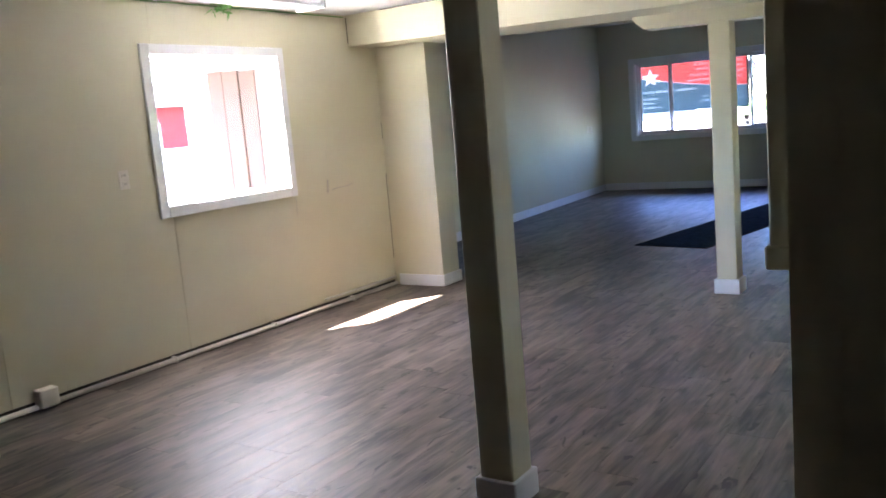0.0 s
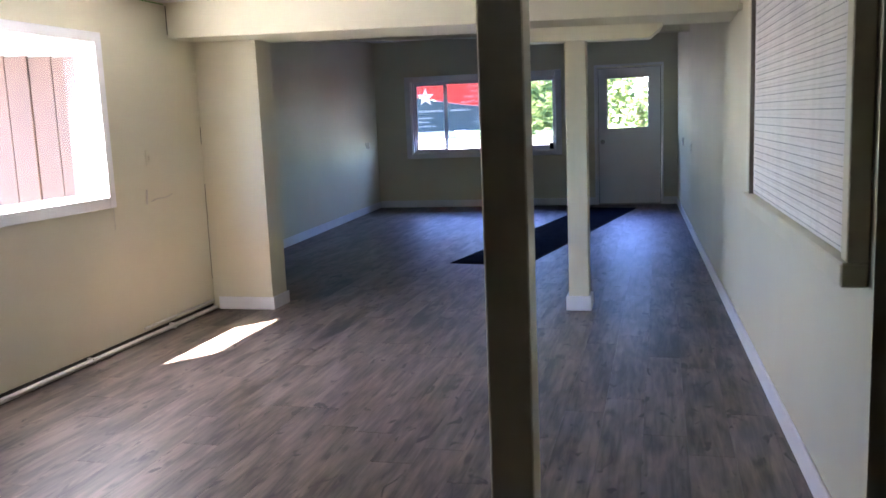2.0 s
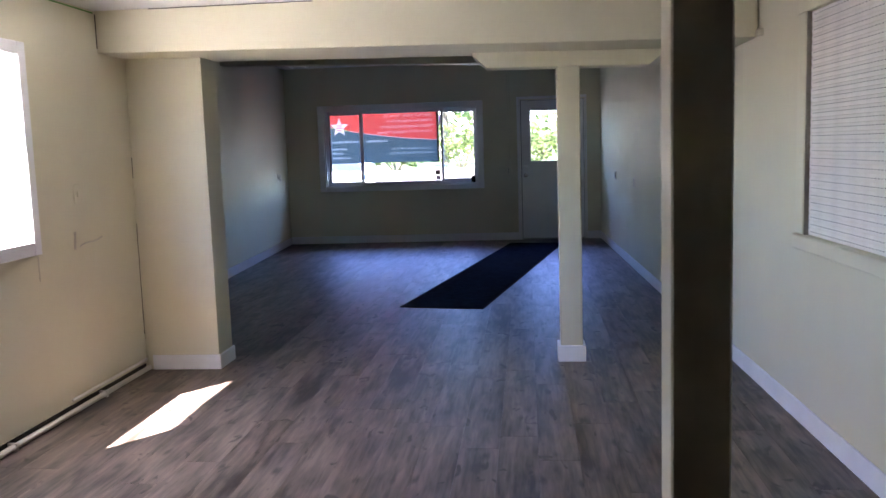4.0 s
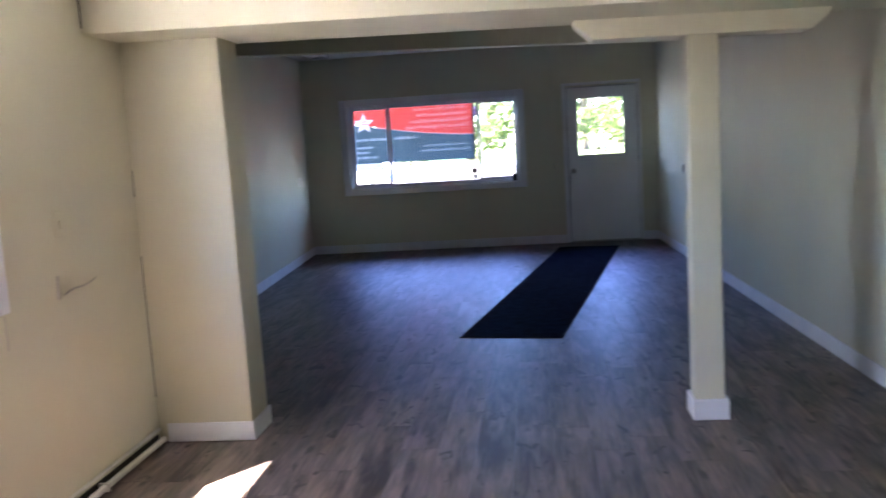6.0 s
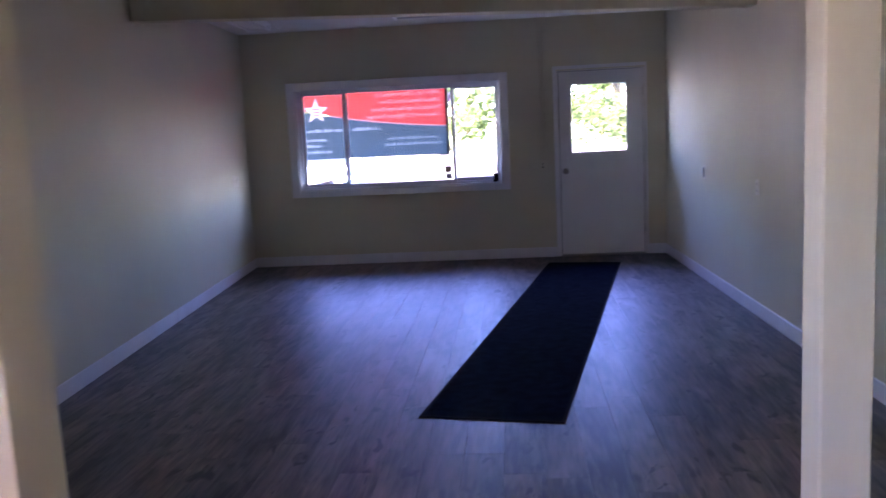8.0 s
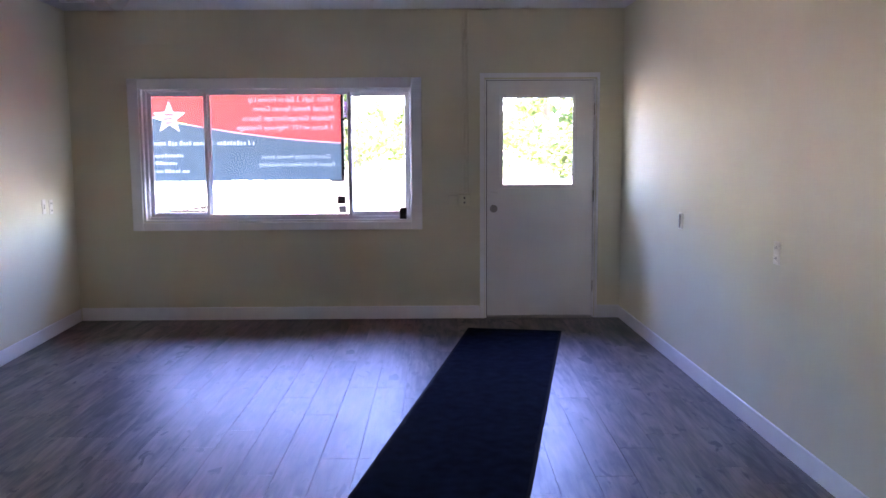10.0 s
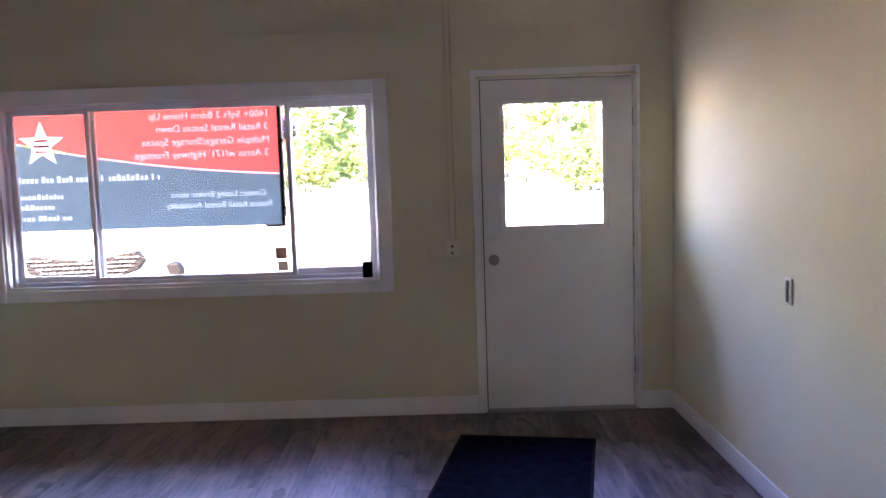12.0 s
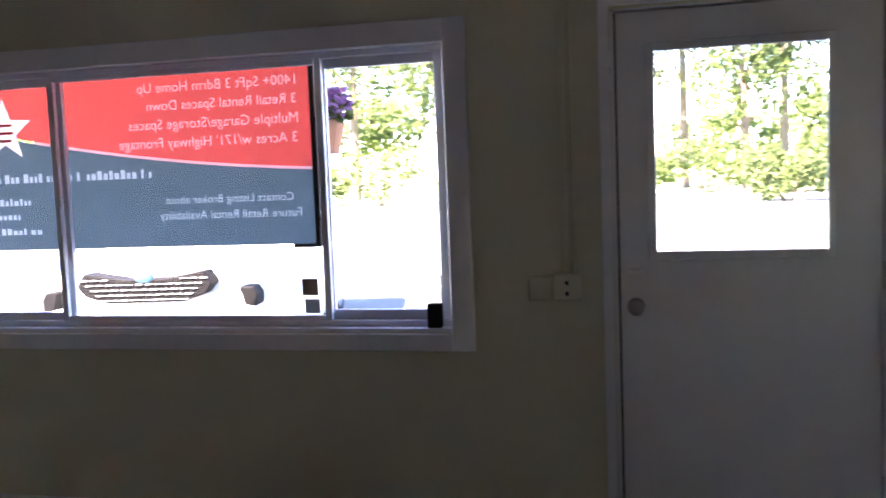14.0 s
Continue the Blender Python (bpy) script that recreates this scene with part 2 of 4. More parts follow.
# ---- builders ----
class Shape:
    """A bmesh that boxes, tubes and sheets are added to."""

    def __init__(self):
        self.bm = bmesh.new()

    def box(self, x0, x1, y0, y1, z0, z1, bevel=0.0, seg=1):
        r = bmesh.ops.create_cube(self.bm, size=1.0)
        c = Vector(((x0 + x1) / 2, (y0 + y1) / 2, (z0 + z1) / 2))
        for v in r["verts"]:
            v.co = Vector((v.co.x * abs(x1 - x0), v.co.y * abs(y1 - y0), v.co.z * abs(z1 - z0))) + c
        if bevel:
            edges = list({e for v in r["verts"] for e in v.link_edges})
            bmesh.ops.bevel(self.bm, geom=edges, offset=bevel, segments=seg, profile=0.5, affect="EDGES")
        return self

    def tube(self, a, b, r0, r1=None, n=14):
        a, b = Vector(a), Vector(b)
        q = (b - a).to_track_quat("Z", "Y").to_matrix().to_4x4()
        r = bmesh.ops.create_cone(self.bm, cap_ends=True, segments=n, radius1=r0, radius2=r0 if r1 is None else r1, depth=(b - a).length)
        bmesh.ops.transform(self.bm, matrix=Matrix.Translation((a + b) / 2) @ q, verts=r["verts"])
        return self

    def ball(self, c, r, sx=1, sy=1, sz=1, n=12):
        d = bmesh.ops.create_uvsphere(self.bm, u_segments=n, v_segments=max(6, n // 2), radius=r)
        for v in d["verts"]:
            v.co = Vector((v.co.x * sx, v.co.y * sy, v.co.z * sz)) + Vector(c)
        return self

    def prism(self, outline, axis, a, b, bevel=0.0):
        """An outline of (u, v) swept along an axis from a to b. axis y: u is x, v is z; axis x: u is y, v is z; axis z: u is x, v is y."""
        put = {"y": lambda u, v, w: (u, w, v), "x": lambda u, v, w: (w, u, v), "z": lambda u, v, w: (u, v, w)}[axis]
        lo = [self.bm.verts.new(put(u, v, a)) for u, v in outline]
        hi = [self.bm.verts.new(put(u, v, b)) for u, v in outline]
        faces = [self.bm.faces.new(lo), self.bm.faces.new(hi[::-1])]
        for i in range(len(lo)):
            j = (i + 1) % len(lo)
            faces.append(self.bm.faces.new((lo[j], lo[i], hi[i], hi[j])))
        bmesh.ops.recalc_face_normals(self.bm, faces=faces)
        if bevel:
            bmesh.ops.bevel(self.bm, geom=list({e for f in faces for e in f.edges}), offset=bevel, segments=1, profile=0.5, affect="EDGES")
        return self

    def border(self, u0, u1, v0, v1, w, axis, a, b, wb=None, bevel=0.0):
        """Four bars butted end to end round an opening: outer u0..u1, v0..v1, bar width w."""
        wb = w if wb is None else wb
        bars = ((u0, u0 + w, v0, v1), (u1 - w, u1, v0, v1), (u0 + w, u1 - w, v1 - w, v1), (u0 + w, u1 - w, v0, v0 + wb))
        for p, q, r, s in bars:
            if axis == "y":
                self.box(p, q, a, b, r, s, bevel)
            else:
                self.box(a, b, p, q, r, s, bevel)
        return self

    def turn(self, m):
        bmesh.ops.transform(self.bm, matrix=m, verts=self.bm.verts[:])
        return self


ORIGIN = {}


def finish(name, shape, mat, smooth=False):
    me = bpy.data.meshes.new(name)
    shape.bm.to_mesh(me)
    shape.bm.free()
    me.materials.append(mat)
    if smooth:
        for p in me.polygons:
            p.use_smooth = True
    return me


def structure(name, shape, mat, label="", category=""):
    ob = new(name, finish(name, shape, mat))
    ORIGIN[ob] = Vector((0, 0, 0))
    return tagged(ob, label, category, "", "structure")


def thing(name, at, label, category, group=""):
    ob = new(name)
    ob.empty_display_size = 0.05
    ob.location = at
    ORIGIN[ob] = Vector(at)
    return tagged(ob, label, category, group)


def part(name, shape, mat, parent, label="", smooth=False):
    """Shapes are drawn in world metres and hung under their thing or part."""
    o = ORIGIN[parent]
    bmesh.ops.translate(shape.bm, vec=-o, verts=shape.bm.verts[:])
    ob = new(name, finish(name, shape, mat, smooth))
    ob.parent = parent
    ORIGIN[ob] = o
    return tagged(ob, label) if label else ob


S = Shape

# ---- plan ----
LEFT_X = -4.285          # front room, window wall
RIGHT_0, RIGHT_1 = Vector((-0.36, 2.46, 0)), Vector((-0.668, 13.24, 0))
FAR_Y = 13.24
FARL_0, FARL_1 = Vector((-4.94, 6.15, 0)), Vector((-5.365, 13.24, 0))
CEIL_N, CEIL_F = 2.27, 2.635


def along(p, q):
    """A frame whose x runs from p to q on the floor."""
    d = (q - p)
    return Matrix.Translation(p) @ Matrix.Rotation(math.atan2(d.y, d.x), 4, "Z"), d.length


# floor under the planks
structure("floor", S().prism([(-4.41, -7.0), (5.2, -7.0), (5.2, 13.36), (-5.6, 13.36), (-5.6, 6.03), (-4.41, 6.03)], "z", -0.12, -0.006), SUB, "grey brown wood-look vinyl plank floor", "floor")
FLOOR = bpy.data.objects["floor"]

# window wall of the front room, with its opening
LW_Y0, LW_Y1, LW_Z0, LW_Z1 = 3.525, 4.65, 0.985, 1.93
s = S()
for y0, y1, z0, z1 in ((-7.0, LW_Y0, 0, 2.75), (LW_Y1, 6.15, 0, 2.75), (LW_Y0, LW_Y1, 0, LW_Z0), (LW_Y0, LW_Y1, LW_Z1, 2.75)):
    s.box(LEFT_X - 0.13, LEFT_X - 0.004, y0, y1, z0, z1)
WALL_W = structure("wall_west", s, CREAM, "cream painted panelled wall with a window", "wall")

# far wall with the window and the door openings
WX0, WX1, WZ0, WZ1 = -4.775, -2.445, 0.855, 2.003
DX0, DX1, DZ1 = -1.843, -0.893, 2.055
s = S()
for x0, x1, z0, z1 in ((-5.6, WX0, 0, 2.75), (WX0, WX1, 0, WZ0), (WX0, WX1, WZ1, 2.75), (WX1, DX0, 0, 2.75), (DX0, DX1, DZ1, 2.75), (DX1, -0.3, 0, 2.75)):
    s.box(x0, x1, FAR_Y, FAR_Y + 0.13, z0, z1)
WALL_N = structure("wall_north", s, CREAM, "cream painted wall with window and door", "wall")

# east wall, slightly out of square
ME, LE = along(RIGHT_0, RIGHT_1)
structure("wall_east", S().box(0, LE + 0.06, -0.13, 0, 0, 2.75).turn(ME), CREAM, "cream painted long plain wall", "wall")
# its return, behind which the walk begins
structure("wall_return", S().box(-0.30, 5.2, 2.466, 2.59, 0, 2.75), CREAM, "cream painted wall in shade", "wall")
structure("wall_side", S().box(5.07, 5.2, -7.0, 2.46, 0, 2.75), CREAM, "plain cream wall", "wall")
structure("wall_south", S().box(-4.285, 5.07, -7.0, -6.87, 0, 2.75), CREAM, "plain cream wall", "wall")
MF, LF = along(FARL_0, FARL_1)
structure("wall_far_west", S().box(0, LF, 0, 0.13, 0, 2.75).turn(MF), CREAM, "cream painted plain side wall", "wall")
structure("wall_stub", S().box(-5.15, LEFT_X, 6.02, 6.15, 0, 2.75), CREAM, "cream wall behind the pier", "wall")
structure("pier", S().box(LEFT_X, -3.785, 5.845, 6.10, 0, 2.06, 0.004), CREAM, "cream boxed pier carrying the beam", "pier")

# ceilings and the storey above
structure("ceiling_front", S().box(-4.35, 5.15, -6.95, 5.85, CEIL_N, CEIL_N + 0.05), CEIL, "white painted low ceiling", "ceiling")
structure("ceiling_back", S().box(-5.45, -0.25, 5.9, 13.3, CEIL_F, CEIL_F + 0.05), CEIL, "white painted ceiling", "ceiling")
# unseen block; extra height added so its shadow dims the far yard
structure("upper_floor", S().prism([(-4.42, -7.0), (5.2, -7.0), (5.2, 13.37), (-5.6, 13.37), (-5.6, 6.02), (-4.42, 6.02)], "z", 2.75, 7.4), ROOF, "closed unseen storey above, heightened to shade the far yard", "storey")
# unseen overhang limiting the sun patch; its white is added as a reflector
structure("eave", S().box(-4.75, -4.417, -7.0, 6.0, 2.5, 2.62), WHITE, "roof overhang above the side window, made white to bounce light in", "eave")

# unseen overhang, added to hold the high sky off the far window; basket hangs here
structure("porch_roof", S().box(-5.6, -0.3, 13.374, 14.75, 2.56, 2.68), ROOF, "unseen dark overhang added to cut high sky light at the far window", "roof")
# unseen slab, added to keep the sun off the cedar boards
structure("lean_to", S().box(-6.2, -4.76, 4.3, 6.0, 1.99, 2.05), ROOF, "unseen dark slab added to shade the cedar boards", "roof")
# boxed beam between the rooms, sagging to the east
s = S().prism([(-4.285, 2.024), (-0.46, 1.952), (-0.46, 2.66), (-4.285, 2.66)], "y", 5.50, 6.14, 0.004)
structure("beam", s, CREAM, "cream boxed beam across the opening", "beam")
structure("trim", S().box(-0.475, -0.428, 5.44, 5.50, 1.955, 1.99, 0.004), CREAM_TRIM, "small cream block at the beam end", "trim")
s = S().prism([(-5.16, 2.395), (-0.60, 2.245), (-0.60, 2.66), (-5.16, 2.66)], "y", 10.0, 10.16, 0.006)
structure("beam_back", s, CREAM, "cream ceiling beam in the back room", "beam")

# skirting boards
structure("baseboard_east", S().box(0.0, LE - 0.012, 0.002, 0.014, 0, 0.105, 0.003).turn(ME), WHITE, "white baseboard", "baseboard")
s = S().box(-5.35, -1.888, FAR_Y - 0.014, FAR_Y - 0.002, 0, 0.112, 0.003).box(-0.866, -0.672, FAR_Y - 0.014, FAR_Y - 0.002, 0, 0.112, 0.003)
structure("baseboard_north", s, WHITE, "white baseboard under the window", "baseboard")
structure("baseboard_far_west", S().box(0.02, LF - 0.02, -0.014, -0.002, 0, 0.105, 0.003).turn(MF), WHITE, "white baseboard", "baseboard")
s = S().box(LEFT_X + 0.05, -3.771, 5.831, 5.843, 0, 0.098, 0.003).box(-3.783, -3.771, 5.844, 6.115, 0, 0.098, 0.003)
structure("baseboard_pier", s, WHITE, "white baseboard round the pier", "baseboard")

# wall panels of the window wall, with fine open seams
PANELS = [(-6.86, -1.32), (-1.316, -0.10), (-0.096, 1.12), (1.124, 2.345), (2.349, 3.565), (3.569, 5.84)]
for y0, y1 in PANELS:
    s = S()
    if y0 < LW_Y0 < y1:
        pieces = ((y0, LW_Y0, 0.047, CEIL_N), (LW_Y0, y1, 0.047, LW_Z0), (LW_Y0, y1, LW_Z1, CEIL_N))
    elif y0 < LW_Y1 < y1:
        pieces = ((LW_Y1, y1, 0.047, CEIL_N), (y0, LW_Y1, 0.047, LW_Z0), (y0, LW_Y1, LW_Z1, CEIL_N))
    else:
        pieces = ((y0, y1, 0.047, CEIL_N),)
    for a, b, c, d in pieces:
        s.box(LEFT_X - 0.0045, LEFT_X, a, b, c, d)
    part("panel", s, CREAM, WALL_W)
# far wall: upper board with a seam
part("panel", S().box(-5.36, -0.67, FAR_Y - 0.004, FAR_Y - 0.0005, 2.356, CEIL_F), CREAM, WALL_N)

# ---- front room window ----
win = thing("window_1", (LEFT_X, 4.09, 0.9), "white framed side window, bright daylight outside", "window")
win["kind"] = "structure"
part("casing", S().border(3.462, 4.713, 0.915, 1.997, 0.066, "x", LEFT_X, LEFT_X + 0.022, 0.072, 0.004), WHITE, win, "white painted casing")
part("jamb", S().border(LW_Y0, LW_Y1, LW_Z0, LW_Z1, 0.006, "x", LEFT_X - 0.135, LEFT_X + 0.004), WHITE, win)
part("sash", S().border(LW_Y0 + 0.007, LW_Y1 - 0.007, LW_Z0 + 0.007, LW_Z1 - 0.007, 0.018, "x", LEFT_X - 0.115, LEFT_X - 0.085, None, 0.003), VINYL, win)
p = part("pane", S().box(LEFT_X - 0.102, LEFT_X - 0.098, LW_Y0 + 0.02, LW_Y1 - 0.02, LW_Z0 + 0.02, LW_Z1 - 0.02), GLASS, win)
p.visible_shadow = False

# ---- far window with three lights ----
win = thing("window_2", (-3.6, FAR_Y, 0.78), "white three-light sliding window with casing", "window")
win["kind"] = "structure"
part("casing", S().border(-4.868, -2.38, 0.783, 2.074, 0.092, "y", FAR_Y - 0.02, FAR_Y, 0.07, 0.004), WHITE, win, "white painted casing")
part("jamb", S().border(WX0 + 0.001, WX1 - 0.001, WZ0 + 0.001, WZ1 - 0.001, 0.016, "y", FAR_Y - 0.003, FAR_Y + 0.13), WHITE, win)
GY = FAR_Y + 0.075
part("window_frame", S().border(WX0 + 0.018, WX1 - 0.018, WZ0 + 0.018, WZ1 - 0.018, 0.024, "y", GY - 0.035, GY + 0.03, None, 0.003), VINYL, win)
LIGHTS = ((-4.732, -4.195, 0.034, 0.897, 1.962, 0.010), (-4.245, -2.985, 0.030, 0.888, 1.968, -0.018), (-3.02, -2.488, 0.040, 0.897, 1.962, 0.012))
for x0, x1, w, z0, z1, dy in LIGHTS:
    sash = part("sash", S().border(x0, x1, z0, z1, w, "y", GY + dy - 0.012, GY + dy + 0.012, None, 0.003), VINYL, win)
    p = part("pane", S().box(x0 + w - 0.004, x1 - w + 0.004, GY + dy - 0.002, GY + dy + 0.002, z0 + w - 0.004, z1 - w + 0.004), GLASS, sash)
    p.visible_shadow = False
part("latch", S().box(-4.225, -4.205, GY - 0.05, GY - 0.031, 1.28, 1.40, 0.004), VINYL, win)

# ---- door ----
door = thing("door_1", (-1.37, FAR_Y + 0.03, 0), "white closed door with upper glass light", "door")
door["kind"] = "structure"
DY = FAR_Y + 0.012
s = S()
for x0, x1, z0, z1 in ((-1.821, -1.695, 0.020, 2.042), (-1.082, -0.913, 0.020, 2.042), (-1.695, -1.082, 0.020, 1.15), (-1.695, -1.082, 1.906, 2.042)):
    s.box(x0, x1, DY, DY + 0.044, z0, z1)
slab = part("slab", s, DOORP, door, "flush white painted slab")
part("glazing_bead", S().border(-1.718, -1.060, 1.128, 1.928, 0.034, "y", DY - 0.010, DY, None, 0.004), DOORP, slab)
p = part("pane", S().box(-1.70, -1.078, DY + 0.018, DY + 0.023, 1.146, 1.91), GLASS, door)
p.visible_shadow = False
s = S().box(-1.885, -1.846, FAR_Y - 0.018, FAR_Y, 0, 2.105, 0.003).box(-0.889, -0.868, FAR_Y - 0.018, FAR_Y, 0, 2.105, 0.003)
s.box(-1.846, -0.889, FAR_Y - 0.018, FAR_Y, 2.066, 2.105, 0.003)
part("casing", s, WHITE, door)
s = S().box(-1.842, -1.829, FAR_Y - 0.002, FAR_Y + 0.13, 0, 2.05).box(-0.906, -0.894, FAR_Y - 0.002, FAR_Y + 0.13, 0, 2.05)
s.box(-1.829, -0.906, FAR_Y - 0.002, FAR_Y + 0.13, 2.049, 2.0545)
part("jamb", s, WHITE, door)
# stop behind the slab, dark so the gap shows a painted shadow line
s = S().box(-1.829, -1.812, DY + 0.0443, DY + 0.06, 0, 2.049).box(-0.923, -0.906, DY + 0.0443, DY + 0.06, 0, 2.049)
s.box(-1.812, -0.923, DY + 0.0443, DY + 0.06, 2.02, 2.049).box(-1.812, -0.923, DY + 0.0443, DY + 0.06, 0.0145, 0.04)
part("stop", s, DARK, door, "door stop, coloured dark for the shadow line round the slab")
part("threshold", S().box(-1.828, -0.907, FAR_Y - 0.025, FAR_Y + 0.12, 0, 0.014, 0.003), STEEL, door, "worn metal threshold")
knob = part("knob", S().ball((-1.765, DY - 0.052, 0.955), 0.029, 1, 0.8, 1, 16).tube((-1.765, DY - 0.035, 0.955), (-1.765, DY - 0.004, 0.955), 0.013), STEEL, door, "satin steel knob", True)
part("rose", S().tube((-1.765, DY - 0.007, 0.955), (-1.765, DY, 0.955), 0.033, n=20), STEEL, knob)
part("deadbolt", S().box(-1.80, -1.735, DY - 0.008, DY, 1.075, 1.10, 0.004).box(-1.785, -1.75, DY - 0.02, DY - 0.008, 1.082, 1.092, 0.002), DOORP, door, "painted slide bolt")
for z in (0.28, 1.06, 1.80):
    part("hinge", S().tube((-0.903, DY - 0.006, z - 0.05), (-0.903, DY - 0.006, z + 0.05), 0.0075, n=10), BRASS, door, "dark worn hinge")
s = S().box(-1.872, -1.838, FAR_Y - 0.026, FAR_Y - 0.018, 1.84, 1.90, 0.003).box(-1.872, -1.838, FAR_Y - 0.026, FAR_Y - 0.018, 1.755, 1.82, 0.003)
part("latch_plate", s, WHITE, door, "painted latch plate")

# ---- column, post, capital ----
col = thing("column", (-1.49, 6.06, 0), "white painted square column with baseboard foot", "column")
part("shaft", S().box(-1.550, -1.408, 5.98, 6.13, 0, 1.884, 0.006), CREAM_TRIM, col)
part("foot", S().box(-1.568, -1.390, 5.964, 6.148, 0, 0.105, 0.004), WHITE, col, "white baseboard foot")
s = S().prism([(-2.085, 2.0), (-2.07, 1.96), (-1.99, 1.886), (-0.985, 1.868), (-0.905, 1.935), (-0.895, 1.975), (-0.895, 2.02), (-2.085, 2.02)], "y", 5.965, 6.145, 0.003)
part("capital", s, CREAM_TRIM, col, "cream bracket with chamfered ends")

post = thing("post", (-1.362, 2.53, 0), "cream boxed square post in shade", "post")
part("shaft", S().box(-1.43, -1.295, 2.458, 2.60, 0, CEIL_N, 0.005), CREAM_TRIM, post)
part("foot", S().box(-1.446, -1.279, 2.442, 2.616, 0, 0.10, 0.004), WHITE, post, "white baseboard foot")

# ---- roller shutter on the east wall ----
sh = thing("roller_shutter", tuple(ME @ Vector((1.1, 0.03, 0.88))), "closed perforated metal roller shutter in cream frame", "shutter")
U0, U1, Z0, Z1 = 0.05, 2.255, 0.875, 2.03
part("frame", S().box(U0, U1, 0.001, 0.075, Z0, 0.945, 0.006).box(U0, U1, 0.001, 0.06, 1.955, Z1, 0.004)
     .box(U0, 0.12, 0.001, 0.06, 0.945, 1.955, 0.004).box(2.15, U1, 0.001, 0.06, 0.945, 1.955, 0.004).turn(ME), CREAM_TRIM, sh)
for u in (0.12, 2.144):
    part("guide", S().box(u, u + 0.006, 0.03, 0.055, 0.945, 1.955).turn(ME), BRASS, sh, "dark metal guide rail")
N_SLAT = 30
pitch = (1.953 - 0.947) / N_SLAT
slat = None
for i in range(N_SLAT):
    z = 0.947 + i * pitch
    if slat is None:
        slat = part("slat", S().prism([(0.0335, z), (0.0352, z + 0.003), (0.0365, z + pitch * 0.5), (0.0352, z + pitch - 0.003), (0.0335, z + pitch - 0.0004)],
                                      "x", 0.127, 2.143).turn(ME), SHUTTER, sh)
        b = S()
        for k in range(66):
            u = 0.15 + k * 0.03
            b.box(u, u + 0.012, 0.0355, 0.0371, z + pitch * 0.46, z + pitch * 0.56)
        hole = part("perforation", b.turn(ME), HOLE, slat)
        base = slat.location.copy()
    else:
        for src in (slat, hole):
            ob = src.copy()
            scene.collection.objects.link(ob)
            ob.parent = sh if src is slat else made
            if src is slat:
                ob.location = base + Vector((0, 0, i * pitch))
                made = ob

# ---- mat ----
a, b, c, d = Vector((-2.889, 7.918)), Vector((-2.162, 7.758)), Vector((-1.258, 12.70)), Vector((-1.988, 12.824))
mat_mid = (a + b + c + d) / 4
ang = math.atan2((c - b).y + (d - a).y, (c - b).x + (d - a).x) - math.pi / 2
rug = thing("runner_mat", (mat_mid.x, mat_mid.y, 0), "long dark navy carpet runner with rubber edge", "mat")
turn = Matrix.Translation((mat_mid.x, mat_mid.y, 0)) @ Matrix.Rotation(ang, 4, "Z")
L, W = 4.96, 0.765
part("backing", S().box(-W / 2, W / 2, -L / 2, L / 2, 0.0005, 0.006, 0.002).turn(turn), RUBBER, rug)
s = S()
nx, ny = 10, 60
grid = [[s.bm.verts.new((-W / 2 + 0.018 + (W - 0.036) * i / nx, -L / 2 + 0.018 + (L - 0.036) * j / ny,
                         0.011 + 0.003 * noise.noise(Vector((i * 0.4, j * 0.35, 2.0))) - (0.004 if i in (0, nx) or j in (0, ny) else 0))) for j in range(ny + 1)] for i in range(nx + 1)]
for i in range(nx):
    for j in range(ny):
        s.bm.faces.new((grid[i][j], grid[i + 1][j], grid[i + 1][j + 1], grid[i][j + 1]))
part("carpet_top", s.turn(turn), CARPET, rug, "worn navy carpet pile", True)

# ---- conduit along the window wall ----
race = thing("floor_conduit", (LEFT_X + 0.03, 2.5, 0), "pale painted conduit pipe along the wall foot", "conduit")
part("pipe", S().tube((LEFT_X + 0.033, 2.58, 0.022), (LEFT_X + 0.033, 5.82, 0.022), 0.0155).tube((LEFT_X + 0.033, -6.8, 0.022), (LEFT_X + 0.033, 2.47, 0.022), 0.0155), PIPE, race, "", True)
part("pipe", S().tube((LEFT_X + 0.012, 4.9, 0.075), (LEFT_X + 0.012, 5.82, 0.075), 0.009), PIPE, race, "thin upper pipe", True)
part("junction_box", S().box(LEFT_X + 0.004, LEFT_X + 0.075, 2.47, 2.58, 0.012, 0.115, 0.006), PIPE, race, "small pale junction box")
for y in (3.4, 4.3, 5.2):
    part("clip", S().box(LEFT_X + 0.002, LEFT_X + 0.052, y, y + 0.018, 0.001, 0.041, 0.003), PIPE, race)
# solid dark strip drawn for the shade in the gap under the panels
structure("baseboard_gap", S().box(LEFT_X - 0.0035, LEFT_X + 0.002, -6.8, 5.83, 0, 0.045), DARK, "dark strip painted as the shade in the gap at the wall foot", "gap")


